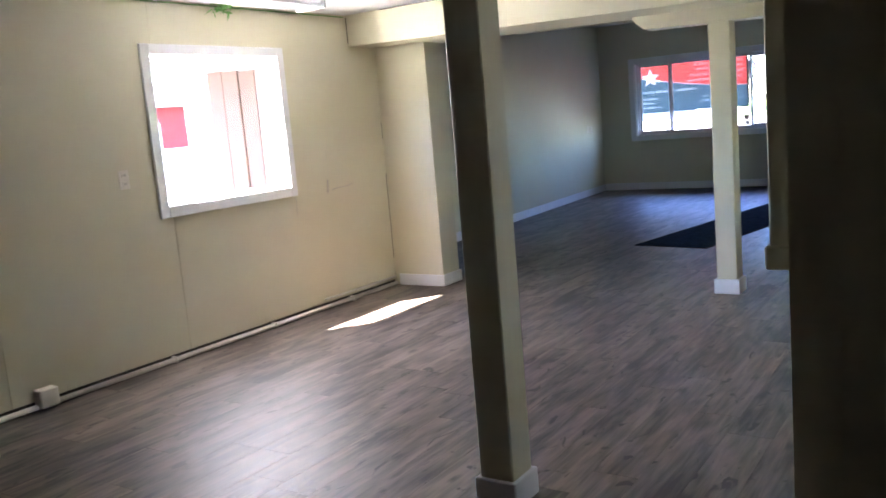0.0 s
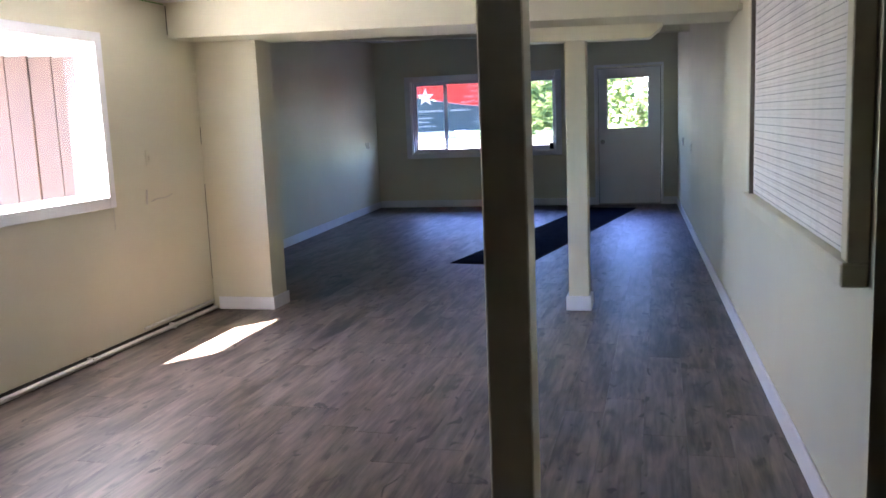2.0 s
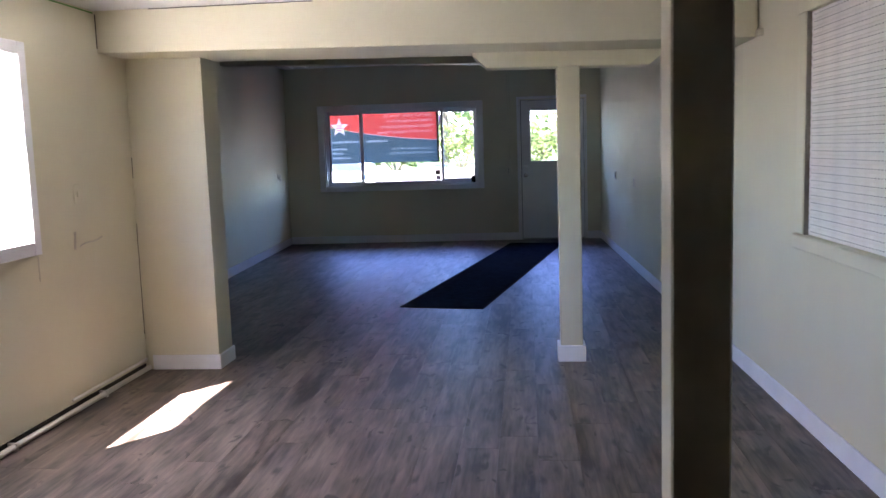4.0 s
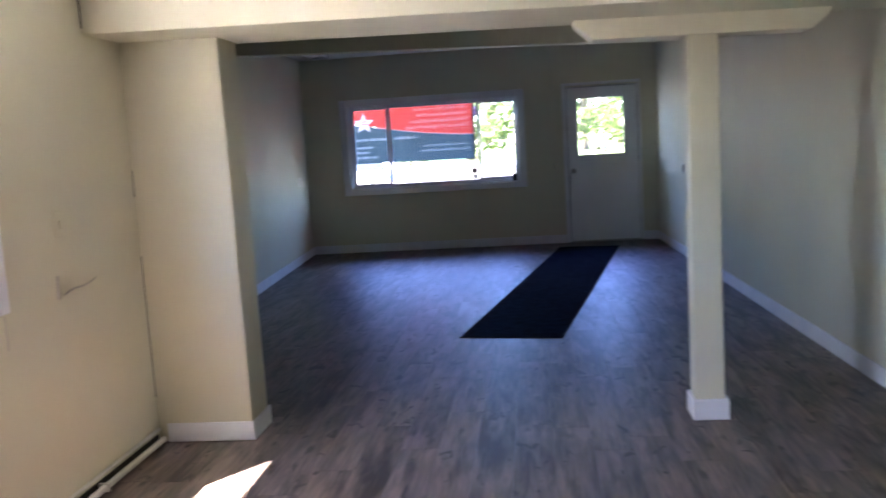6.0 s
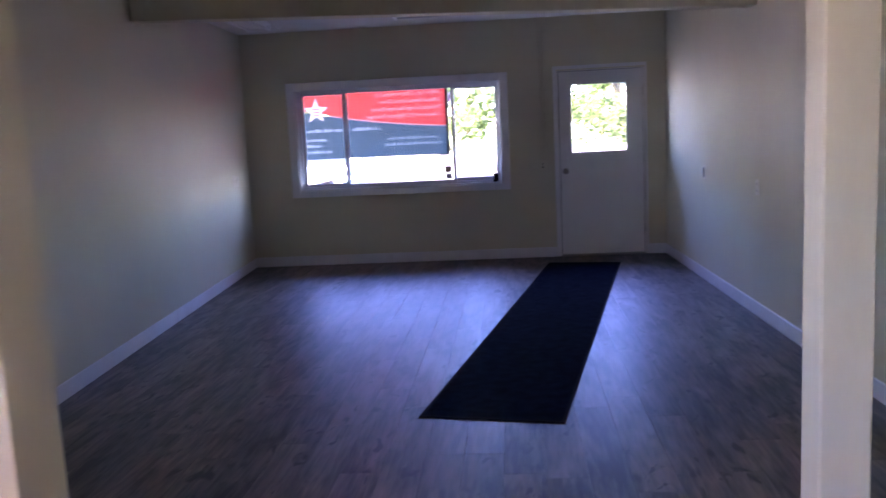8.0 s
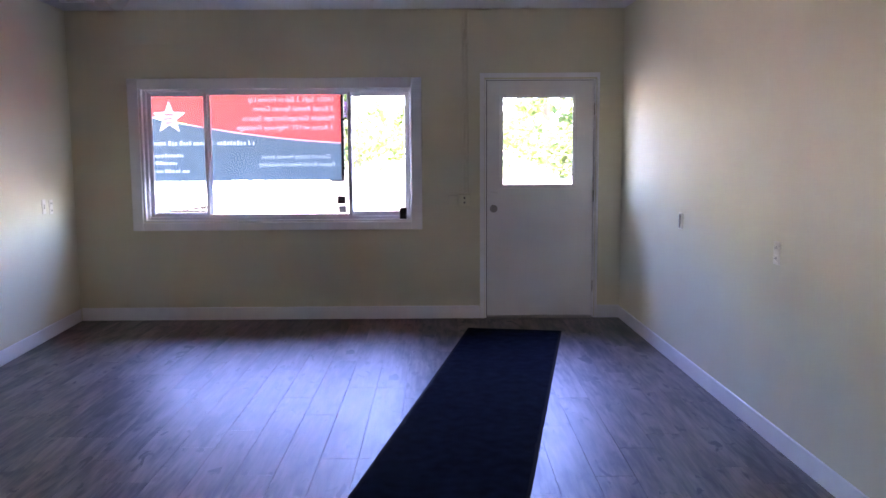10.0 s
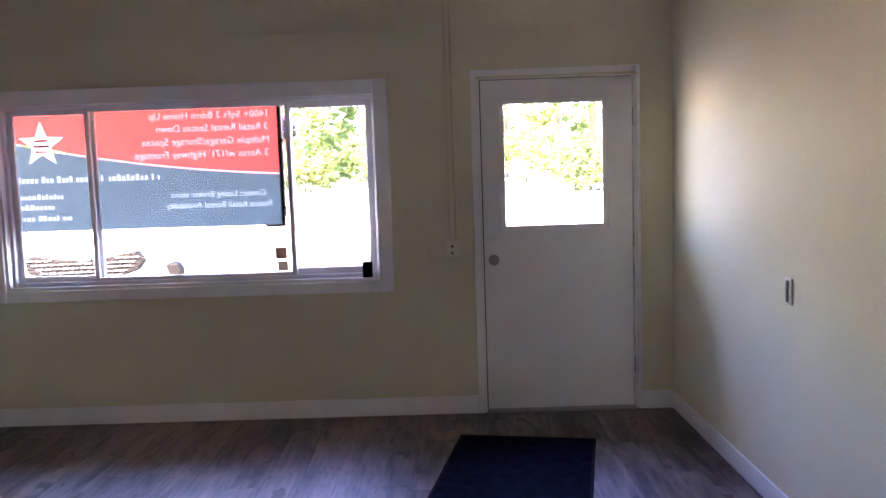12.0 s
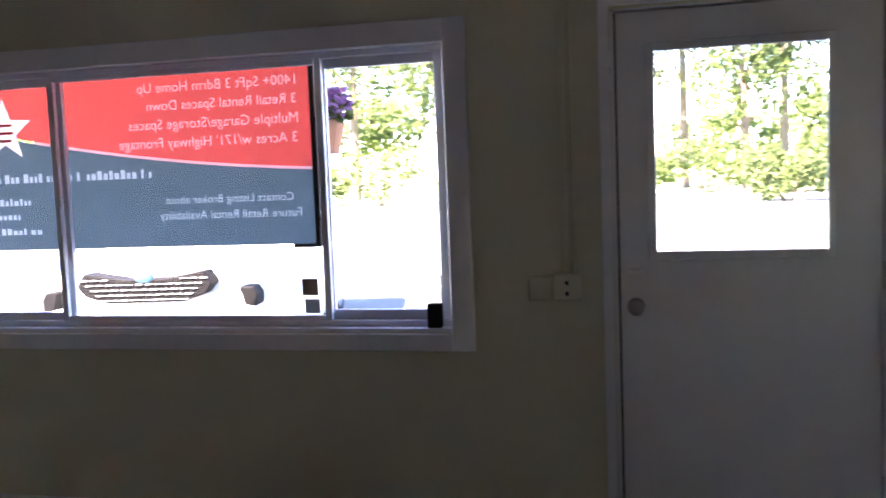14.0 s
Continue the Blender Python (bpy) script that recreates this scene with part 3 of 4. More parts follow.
# ---- outlets and switches ----
def plate(name, m, label, kind, w=0.072, h=0.115):
    """Face plate; its local x runs along the wall, -y out of it."""
    ob = thing(name, m.translation, label, name.replace("_", " "))
    t = m.copy()
    face = part("face_plate", S().box(-w / 2, w / 2, -0.007, -0.0005, -h / 2, h / 2, 0.003).turn(t), CREAM if kind == "painted" else PLASTIC, ob)
    if kind == "outlet":
        for z in (-0.026, 0.026):
            sock = part("socket", S().box(-0.017, 0.017, -0.0095, -0.007, z - 0.015, z + 0.015, 0.003).turn(t), PLASTIC, ob)
            part("slot", S().box(-0.009, -0.006, -0.0102, -0.0094, z - 0.006, z + 0.008).box(0.006, 0.009, -0.0102, -0.0094, z - 0.006, z + 0.008).turn(t), DARK, sock)
    else:
        part("toggle", S().box(-0.010, 0.010, -0.016, -0.007, -0.045 if kind == "dark" else -0.018, 0.045 if kind == "dark" else 0.018, 0.003).turn(t), {"dark": STEEL, "painted": CREAM}.get(kind, PLASTIC), ob)
    return ob


def on_wall(p, q, y, z, side=-1):
    k = (y - p.y) / (q.y - p.y)
    pt = p.lerp(q, k)
    d = (q - p)
    ang = math.atan2(d.y, d.x) + (0 if side < 0 else math.pi)
    return Matrix.Translation((pt.x, pt.y, z)) @ Matrix.Rotation(ang, 4, "Z")


plate("wall_outlet", Matrix.Translation((LEFT_X, 3.235, 1.187)) @ Matrix.Rotation(radians(90), 4, "Z"), "ivory duplex outlet beside the side window", "outlet")
plate("light_switch", Matrix.Translation((LEFT_X, 5.13, 1.206)) @ Matrix.Rotation(radians(90), 4, "Z"), "cream painted switch plate on the window wall", "painted", 0.068, 0.11)
plate("light_switch", on_wall(RIGHT_1, RIGHT_0, 11.57, 0.985), "switch plate on the plain east wall", "dark")
plate("wall_outlet", on_wall(RIGHT_1, RIGHT_0, 10.05, 0.955), "ivory outlet on the plain east wall", "outlet")
plate("light_switch", on_wall(FARL_0, FARL_1, 12.57, 1.04), "ivory switch beside an outlet", "switch")
plate("wall_outlet", on_wall(FARL_0, FARL_1, 12.71, 1.03), "ivory outlet on the far side wall", "outlet")

# ---- surface wiring by the door ----
wire = thing("surface_raceway", (-2.0, FAR_Y, 1.0), "cream surface raceway running down to two boxes", "raceway")
part("channel", S().box(-2.035, -2.013, FAR_Y - 0.018, FAR_Y - 0.0045, 1.085, CEIL_F, 0.003), CREAM_TRIM, wire)
part("channel", S().tube((-1.990, FAR_Y - 0.012, 1.085), (-1.990, FAR_Y - 0.012, CEIL_F), 0.008), CREAM_TRIM, wire)
part("box", S().box(-2.165, -2.075, FAR_Y - 0.05, FAR_Y, 0.985, 1.075, 0.006), CREAM_TRIM, wire, "cream painted switch box")
ob = part("box", S().box(-2.072, -1.965, FAR_Y - 0.045, FAR_Y, 0.985, 1.085, 0.006), CREAM_TRIM, wire, "cream painted outlet box")
for z in (1.005, 1.045):
    part("slot", S().box(-2.025, -2.012, FAR_Y - 0.0465, FAR_Y - 0.0448, z, z + 0.015), DARK, ob)


# ---- ceiling lights ----
def strip_light(at, length, along_y, label):
    ob = thing("ceiling_light", at, label, "ceiling light", "fluorescent strip lights")
    x, y, z = at
    q = Matrix.Translation(at) @ (Matrix.Rotation(radians(90), 4, "Z") if along_y else Matrix.Identity(4))
    h = length / 2
    part("housing", S().prism([(-0.11, 0), (-0.13, -0.02), (-0.07, -0.065), (0.07, -0.065), (0.13, -0.02), (0.11, 0)], "x", -h, h, 0.002).turn(q), WHITE, ob)
    for v in (-0.095, 0.095):
        part("tube", S().tube((-h + 0.03, v, -0.068), (h - 0.03, v, -0.068), 0.013).turn(q), VINYL, ob, "unlit fluorescent tube", True)
    for u in (-h + 0.005, h - 0.03):
        part("end_cap", S().box(u, u + 0.025, -0.125, 0.125, -0.09, -0.012, 0.004).turn(q), WHITE, ob)
    return ob


strip_light((-2.45, 4.32, CEIL_N), 1.22, False, "white unlit fluorescent strip light near the beam")
strip_light((-3.76, 3.90, CEIL_N), 1.22, True, "white unlit fluorescent strip light beside window wall")
strip_light((-2.80, 11.95, CEIL_F), 1.30, False, "white unlit fluorescent strip light near far window")
strip_light((-4.86, 11.70, CEIL_F), 1.22, True, "white unlit fluorescent strip light by side wall")

# loose wires by the far lamp
def cable(name, pts, r, mat, label, category):
    cu = bpy.data.curves.new(name, "CURVE")
    cu.dimensions, cu.bevel_depth, cu.bevel_resolution = "3D", r, 2
    sp = cu.splines.new("POLY")
    sp.points.add(len(pts) - 1)
    for p, c in zip(sp.points, pts):
        p.co = (*c, 1)
    tmp = bpy.data.objects.new("tmp", cu)
    scene.collection.objects.link(tmp)
    me = bpy.data.meshes.new_from_object(tmp.evaluated_get(bpy.context.evaluated_depsgraph_get()))
    bpy.data.objects.remove(tmp)
    me.materials.clear()
    me.materials.append(mat)
    return tagged(new(name, me), label, category)


cable("loose_wire", [(-4.76 + 0.035 * k, 12.5, CEIL_F - 0.002 - 0.10 * math.sin(k * 0.52) - 0.006 * k) for k in range(7)], 0.003, PIPE, "thin pale wire hanging from the ceiling", "wire")
cable("loose_wire", [(-4.95 + 0.05 * k, 12.6, CEIL_F - 0.002 - 0.07 * math.sin(k * 0.52)) for k in range(7)], 0.003, PIPE, "thin pale wire looped at the ceiling", "wire")

# green garland bow by the ceiling edge
rnd = random.Random(4)
gar = thing("garland", (LEFT_X + 0.02, 4.15, 2.22), "small green ribbon garland at the ceiling edge", "garland")
part("cord", S().tube((LEFT_X + 0.012, 2.6, 2.258), (LEFT_X + 0.012, 5.45, 2.252), 0.004), GARL, gar)
s = S()
for k in range(26):
    t = Vector((LEFT_X + 0.03 + rnd.uniform(0, 0.07), 4.12 + rnd.gauss(0, 0.05), 2.225 + rnd.gauss(0, 0.025)))
    m = Matrix.Translation(t) @ Euler((rnd.uniform(0, 6), rnd.uniform(0, 6), rnd.uniform(0, 6))).to_matrix().to_4x4()
    vs = [s.bm.verts.new(m @ Vector(c)) for c in ((0, -0.035, 0), (0.012, 0, 0.004), (0, 0.035, 0), (-0.012, 0, 0.004))]
    s.bm.faces.new(vs)
part("bow", s, GARL, gar, "green leafy bow")

# scuffs on the window wall
def scuff(pts, r, label):
    return cable("wall_scuff", pts, r, SMUDGE, label, "scuff mark")


scuff([(LEFT_X + 0.0003, 5.12 + 0.0437 * k, 0.908 + 0.0048 * k + 0.006 * math.sin(k * 1.1)) for k in range(7)], 0.004, "thin grey scuff line on cream wall")
scuff([(LEFT_X - 0.004, 5.080 - 0.004 * k, 0.995 - 0.033 * k) for k in range(4)], 0.012, "grey smudge on cream wall")
scuff([(LEFT_X + 0.0003, 4.70 + 0.004 * (k % 2), 0.905 - 0.033 * k) for k in range(5)], 0.0028, "thin crack below the window casing")

cable("wall_crack", [(LEFT_X + 0.002, 5.842 - 0.0015 * (k % 3), 1.40 - 0.065 * k) for k in range(3)], 0.002, DARK, "dark open crack in the corner beside the pier", "crack")
cable("wall_crack", [(LEFT_X + 0.002, 5.842 - 0.0015 * (k % 3), 0.97 - 0.073 * k) for k in range(11)], 0.002, DARK, "long dark crack in the corner beside the pier", "crack")
cable("wall_crack", [(-3.95 + 0.11 * k, 5.498, CEIL_N - 0.002 - 0.002 * (k % 2)) for k in range(10)], 0.0025, DARK, "dark crack between beam and ceiling", "crack")
cable("wall_crack", [(LEFT_X + 0.002, 5.499, 2.25 - 0.05 * k) for k in range(5)], 0.003, DARK, "dark crack at the beam end", "crack")

# ---- things at the far window ----
bb = thing("black_box", (-2.545, FAR_Y + 0.02, WZ0 + 0.017), "small black plastic box on the window sill", "box")
part("body", S().box(-2.575, -2.515, FAR_Y - 0.001, FAR_Y + 0.035, WZ0 + 0.0175, WZ0 + 0.115, 0.005), BLACKP, bb)
tagged(new("sticker", finish("sticker", S().box(-2.535, -2.478, GY + 0.008, GY + 0.0095, 0.955, 1.03), STICK)), "brown sticker on the sliding pane", "sticker")
tagged(new("sticker", finish("sticker", S().box(-2.535, -2.478, GY + 0.008, GY + 0.0095, 1.036, 1.075), STICKW)), "pale sticker on the sliding pane", "sticker")
tagged(new("sticker", finish("sticker", S().box(-3.115, -3.045, GY - 0.0215, GY - 0.0205, 1.0, 1.07), STICK)), "dark square sticker on the middle pane", "sticker")
tagged(new("sticker", finish("sticker", S().box(-3.105, -3.04, GY - 0.0215, GY - 0.0205, 0.925, 0.985), STICKW)), "pale sticker on the middle pane", "sticker")

# ---- banner outside the far window ----
BY, BX0, BX1, BZ0, BZ1 = FAR_Y + 0.18, -5.45, -3.088, 1.205, 2.03
ban = thing("banner", (-4.2, BY, BZ0), "red and slate printed vinyl banner with star", "banner")


def wave(x):
    k = (x + 4.82) / 1.71
    return 1.778 - 0.40 * k + 0.151 * k * k if k < 1.32 else 1.513


# prints are set into the fields: each field is cut out round them
def glyphs(text, x_start, width, z):
    """Outlines of a line printed for a reader outside, so it runs towards -x. Returns [(points, handles...)]."""
    cu = bpy.data.curves.new("text", "FONT")
    cu.body, cu.size, cu.resolution_u = text, 0.06, 3
    tmp = bpy.data.objects.new("tmp", cu)
    scene.collection.objects.link(tmp)
    flat = tmp.to_curve(bpy.context.evaluated_depsgraph_get())
    loops = [[(bp.handle_left.copy(), bp.co.copy(), bp.handle_right.copy()) for bp in sp.bezier_points] for sp in flat.splines]
    tmp.to_curve_clear()
    bpy.data.objects.remove(tmp)
    xs = [c.x for lp in loops for _, c, _ in lp]
    f = width / (max(xs) - min(xs))

    def place(c):
        return (x_start - (c.x - min(xs)) * f, z + c.y * min(f, 1.05), 0)
    return [[tuple(place(c) for c in bp) for bp in lp] for lp in loops]


def field(name, polys, loops, mat, label=""):
    """A flat sheet from outlines; what lies inside another outline is a hole."""
    cu = bpy.data.curves.new(name, "CURVE")
    cu.dimensions, cu.fill_mode, cu.resolution_u = "2D", "BOTH", 3
    for pts in polys:
        sp = cu.splines.new("POLY")
        sp.points.add(len(pts) - 1)
        for p, (u, v) in zip(sp.points, pts):
            p.co = (u, v, 0, 1)
        sp.use_cyclic_u = True
    for lp in loops:
        sp = cu.splines.new("BEZIER")
        sp.bezier_points.add(len(lp) - 1)
        for bp, (a, b, c) in zip(sp.bezier_points, lp):
            bp.handle_left_type = bp.handle_right_type = "FREE"
            bp.handle_left, bp.co, bp.handle_right = a, b, c
        sp.use_cyclic_u = True
    tmp = bpy.data.objects.new("tmp", cu)
    scene.collection.objects.link(tmp)
    me = bpy.data.meshes.new_from_object(tmp.evaluated_get(bpy.context.evaluated_depsgraph_get()))
    bpy.data.objects.remove(tmp)
    o = ORIGIN[ban]
    for v in me.vertices:
        v.co = Vector((v.co.x, BY, v.co.y)) - o
    me.materials.clear()
    me.materials.append(mat)
    ob = new(name, me)
    ob.parent = ban
    ORIGIN[ob] = o
    return tagged(ob, label) if label else ob


def bar(x0, x1, z0, z1):
    return [(x0, z0), (x1, z0), (x1, z1), (x0, z1)]


RED_LINES = [("1400+ SqFt 3 Bdrm Home Up", -3.150, 0.742, 1.884), ("3 Retail Rental Spaces Down", -3.150, 0.70, 1.806),
             ("Multiple Garage/Storage Spaces", -3.145, 0.80, 1.724), ("3 Acres w/171' Highway Frontage", -3.152, 0.845, 1.643)]
BLUE_LINES = [("Contact Listing Broker about", -3.182, 0.605, 1.395), ("Future Retail Rental Availability", -3.149, 0.669, 1.326)]
red_text, blue_text = [glyphs(*k) for k in RED_LINES], [glyphs(*k) for k in BLUE_LINES]
rnd = random.Random(8)
small, top_row = [], []
for x0, x1, z, h in ((-4.17, -3.856, 1.513, 0.04), (-4.87, -4.21, 1.513, 0.04), (-4.86, -4.47, 1.41, 0.032), (-4.82, -4.54, 1.345, 0.032), (-4.87, -4.42, 1.275, 0.03)):
    x = x0
    while x < x1:
        w = rnd.uniform(0.012, 0.026)
        small.append(bar(x, min(x + w, x1 + 0.01), z, z + h * rnd.choice((0.7, 0.7, 1.0))))
        x += w + (0.008 if rnd.random() < 0.8 else 0.024)
for k in range(60):
    x = BX0 + 0.3 + k * 0.034
    if x < BX1 - 0.04 and rnd.random() < 0.85:
        top_row.append(bar(x, x + rnd.uniform(0.014, 0.026), 1.985, 2.012))
star = []
for k in range(10):
    r = 0.148 if k % 2 == 0 else 0.062
    star.append((-4.58 + r * math.sin(k * math.pi / 5), 1.752 + r * math.cos(k * math.pi / 5)))
# the star lies across the wave; the fields step round it
XS = [BX0 + (BX1 - BX0) * i / 60 for i in range(61)]
ring = []
for k in range(10):
    a, b = Vector(star[k]), Vector(star[(k + 1) % 10])
    ring += [tuple(a.lerp(b, q / 12)) for q in range(12)]


def round_star(rise):
    """The wave's line with a detour along the star's upper or lower outline."""
    keep = [(x, z) for x, z in ring if (z - wave(x) - rise) * rise > 0]
    first = [i for i in range(len(ring)) if ring[i] in keep and ring[i - 1] not in keep][0]
    arc = []
    for i in range(len(ring)):
        pt = ring[(first + i) % len(ring)]
        if pt not in keep:
            break
        arc.append(pt)
    arc = arc if arc[0][0] < arc[-1][0] else arc[::-1]
    return [(x, wave(x) + rise) for x in XS if x < arc[0][0] - 0.001] + arc + [(x, wave(x) + rise) for x in XS if x > arc[-1][0] + 0.001]


up, down = round_star(0.006), round_star(-0.006)
strip = [[(x, wave(x) + s_ * 0.006) for x in XS if (x < -4.70) == left] for left in (True, False) for s_ in (1, -1)]
field("upper_field", [up + [(BX1, BZ1), (BX0, BZ1)]] + top_row, [lp for t in red_text for lp in t], RED, "red printed field")
field("lower_field", [[(BX0, BZ0), (BX1, BZ0)] + down[::-1]] + small, [lp for t in blue_text for lp in t], BLUE, "slate printed field")
field("wave_line", [strip[0] + strip[1][::-1]], [], INK)
field("wave_line", [[q for q in strip[2] if q[0] > -4.44] + [q for q in strip[3] if q[0] > -4.44][::-1]], [], INK)
field("star", [ring], [], STARM, "white printed star")
for t in red_text:
    field("lettering", [], t, INK, "white printed line")
for t in blue_text:
    field("lettering", [], t, INK2, "pale printed line")
tagged(field("small_print", small, [], INK2, "unreadable pale print"), kind="stuff")
tagged(field("top_print", top_row, [], INK, "cropped white print"), kind="stuff")
part("hem", S().box(BX1, BX1 + 0.022, BY - 0.012, BY + 0.01, BZ0 - 0.012, BZ1 + 0.01, 0.003).box(BX1 - 0.10, BX1, BY - 0.013, BY - 0.009, BZ0 - 0.014, BZ0 + 0.002), BLACKP, ban, "dark edge pole")
s = S().box(BX1 + 0.022, BX1 + 0.030, BY - 0.008, BY + 0.0, BZ0 + 0.05, BZ1, 0.001)
part("cord", s, PIPE, ban)
for z in (1.30, 1.72):
    part("tie", S().box(BX1 + 0.0, BX1 + 0.032, BY - 0.016, BY - 0.013, z, z + 0.02), BLACKP, ban)
s = S()
for k, w in enumerate((0.09, 0.10, 0.075)):
    s.box(-4.58 - w / 2, -4.58 + w / 2, BY - 0.0055, BY - 0.0045, 1.772 - k * 0.035, 1.784 - k * 0.035)
part("star_print", s, RED, ban)

# ---- outside the side window ----
sid = thing("board_screen", (-5.0, 5.02, -0.12), "weathered red cedar boards outside the side window", "fence")
for k in range(4):
    x = -5.42 + k * 0.186
    part("board", S().box(x, x + 0.178, 5.0 - 0.006 * (k % 2), 5.025 - 0.006 * (k % 2), -0.12, 1.93 - 0.012 * k, 0.004), SIDING, sid)
part("corner_post", S().box(-4.672, -4.60, 4.97, 5.03, -0.12, 1.60, 0.004), TIMBER, sid, "pale grey corner post")
shed = thing("red_shed", (-14.4, 10.3, -0.12), "red painted shed with dark felt roof", "shed")
REDP = material("barn red paint", (0.16, 0.012, 0.016), 0.7, vary=0.12, stretch=(3, 3, 0.4))
part("wall", S().box(-16.0, -13.0, 9.4, 11.2, -0.12, 2.05), REDP, shed)
part("roof", S().prism([(-16.2, 2.05), (-12.8, 2.05), (-14.5, 2.75)], "y", 9.2, 11.4), ROOF, shed)
# white sheet added for the blown-out brightness below the red
part("lower_wall", S().box(-12.998, -12.93, 9.4, 11.2, -0.12, 1.28, 0.006), CARW, shed, "white sheet added where the lower shed wall is blown out")
part("door", S().box(-12.93, -12.90, 9.7, 10.5, -0.10, 1.75, 0.006), CARW, shed, "white shed door")

# ---- ground ----
s = S()
n = 40
R = 400.0
gv = {}
for i in range(n + 1):
    for j in range(n + 1):
        u, v = 2 * i / n - 1, 2 * j / n - 1
        x, y = R * u * abs(u) ** 1.2 - 2, R * v * abs(v) ** 1.2 + 14
        h = 0.0 if math.hypot(x + 2, y - 14) < 24 else 0.25 * noise.noise(Vector((x * 0.03, y * 0.03, 0)))
        gv[i, j] = s.bm.verts.new((x, y, -0.125 + h))
for i in range(n):
    for j in range(n):
        s.bm.faces.new((gv[i, j], gv[i + 1, j], gv[i + 1, j + 1], gv[i, j + 1]))
structure("ground", s, GRAVEL, "sunlit gravel and asphalt yard", "ground")
# unseen pale slab, added as a reflector to brighten the front room
structure("pavement", S().box(-13.0, -4.42, -9.0, 5.9, -0.16, -0.10), BOUNCE_CONCRETE, "unseen pale apron added to bounce sun into the side window", "pavement")
s = S()
ring = [(-110, 62), (-40, 58), (0, 60), (25, 64), (90, 58), (150, 90), (130, 200), (-130, 200)]
vs = [s.bm.verts.new((x, y, -0.06 + 0.0 * k)) for k, (x, y) in enumerate(ring)]
s.bm.faces.new(vs)
structure("lawn", s, LAWN, "strip of dry mown grass before the woods", "lawn")


# ---- plants ----
def leaf_cloud(s, blobs, count, size, rnd, flat=0.5):
    total = sum(b[3] ** 2 for b in blobs)
    for cx, cy, cz, r in blobs:
        for _ in range(int(count * r * r / total)):
            d = Vector((rnd.gauss(0, 1), rnd.gauss(0, 1), rnd.gauss(0, 1))).normalized() * r * rnd.uniform(0.45, 1.08) ** 0.6
            c = Vector((cx + d.x, cy + d.y, cz + d.z * 0.85))
            e = Euler((rnd.uniform(-0.9, 0.9), rnd.uniform(-0.9, 0.9), rnd.uniform(0, 6.3))).to_matrix()
            k = size * rnd.uniform(0.6, 1.4)
            pts = [e @ Vector(p) * k + c for p in ((-0.5, 0, 0), (0, -0.32, 0.08), (0.55, 0, 0), (0, 0.32, 0.08))]
            s.bm.faces.new([s.bm.verts.new(p) for p in pts])


def broad_tree(seed, h):
    rnd = random.Random(seed)
    t = thing("tree", (0, 0, 0), "tall leafy broadleaf tree at the wood edge", "tree", "trees along the yard")
    tr = S().tube((0, 0, -0.3), (rnd.uniform(-0.3, 0.3), 0, h * 0.55), 0.26, 0.13, 9)
    blobs = []
    for k in range(9):
        a, z = k * 2.4 + rnd.uniform(-0.4, 0.4), h * (0.28 + 0.068 * k)
        r = h * 0.17 * (1.15 - 0.07 * k)
        e = Vector((math.cos(a) * r, math.sin(a) * r, z + h * 0.08))
        tr.tube((0, 0, z - h * 0.05), e, 0.08, 0.02, 6)
        blobs.append((e.x, e.y, e.z, h * rnd.uniform(0.10, 0.17)))
    blobs.append((0, 0, h * 0.90, h * 0.12))
    part("trunk", tr, BARK, t)
    s = S()
    leaf_cloud(s, blobs, 2900, 0.30, rnd)
    part("crown", s, LEAF_A, t)
    return t


def conifer(seed, h):
    rnd = random.Random(seed)
    t = thing("tree", (0, 0, 0), "tall thin pine with ragged dark crown", "tree", "trees along the yard")
    tr = S().tube((0, 0, -0.3), (0.1, 0, h), 0.22, 0.03, 9)
    s = S()
    for k in range(46):
        z = h * rnd.uniform(0.35, 0.98)
        a = rnd.uniform(0, 6.3)
        r = (1.08 - z / h) * h * 0.26 * rnd.uniform(0.6, 1.1)
        e = Vector((math.cos(a) * r, math.sin(a) * r, z - 0.12 * r))
        tr.tube((0, 0, z), e, 0.04, 0.01, 5)
        for q in (0.45, 0.7, 0.95):
            c = Vector((0, 0, z)).lerp(e, q)
            leaf_cloud(s, [(c.x, c.y, c.z, 0.30 + 0.22 * r)], 16, 0.30, rnd)
    part("trunk", tr, BARK, t)
    part("crown", s, LEAF_B, t)
    return t


def bush(seed, h):
    rnd = random.Random(seed)
    t = thing("bush", (0, 0, 0), "leafy green bush at the wood edge", "bush", "bushes along the yard")
    st = S()
    blobs = []
    for k in range(7):
        a = k * 0.9 + rnd.uniform(0, 0.5)
        e = Vector((math.cos(a) * h * 0.45, math.sin(a) * h * 0.45, h * rnd.uniform(0.3, 0.72)))
        st.tube((0, 0, -0.15), e, 0.035, 0.012, 5)
        blobs.append((e.x, e.y, e.z, h * rnd.uniform(0.22, 0.34)))
    part("stem", st, BARK, t)
    s = S()
    leaf_cloud(s, blobs, 900, 0.20, rnd)
    part("crown", s, LEAF_C, t)
    return t


FAR = 1.8        # the wood edge stands well back
protos = [broad_tree(1, 11.0), broad_tree(2, 9.0), conifer(3, 15.0), conifer(4, 12.5)]
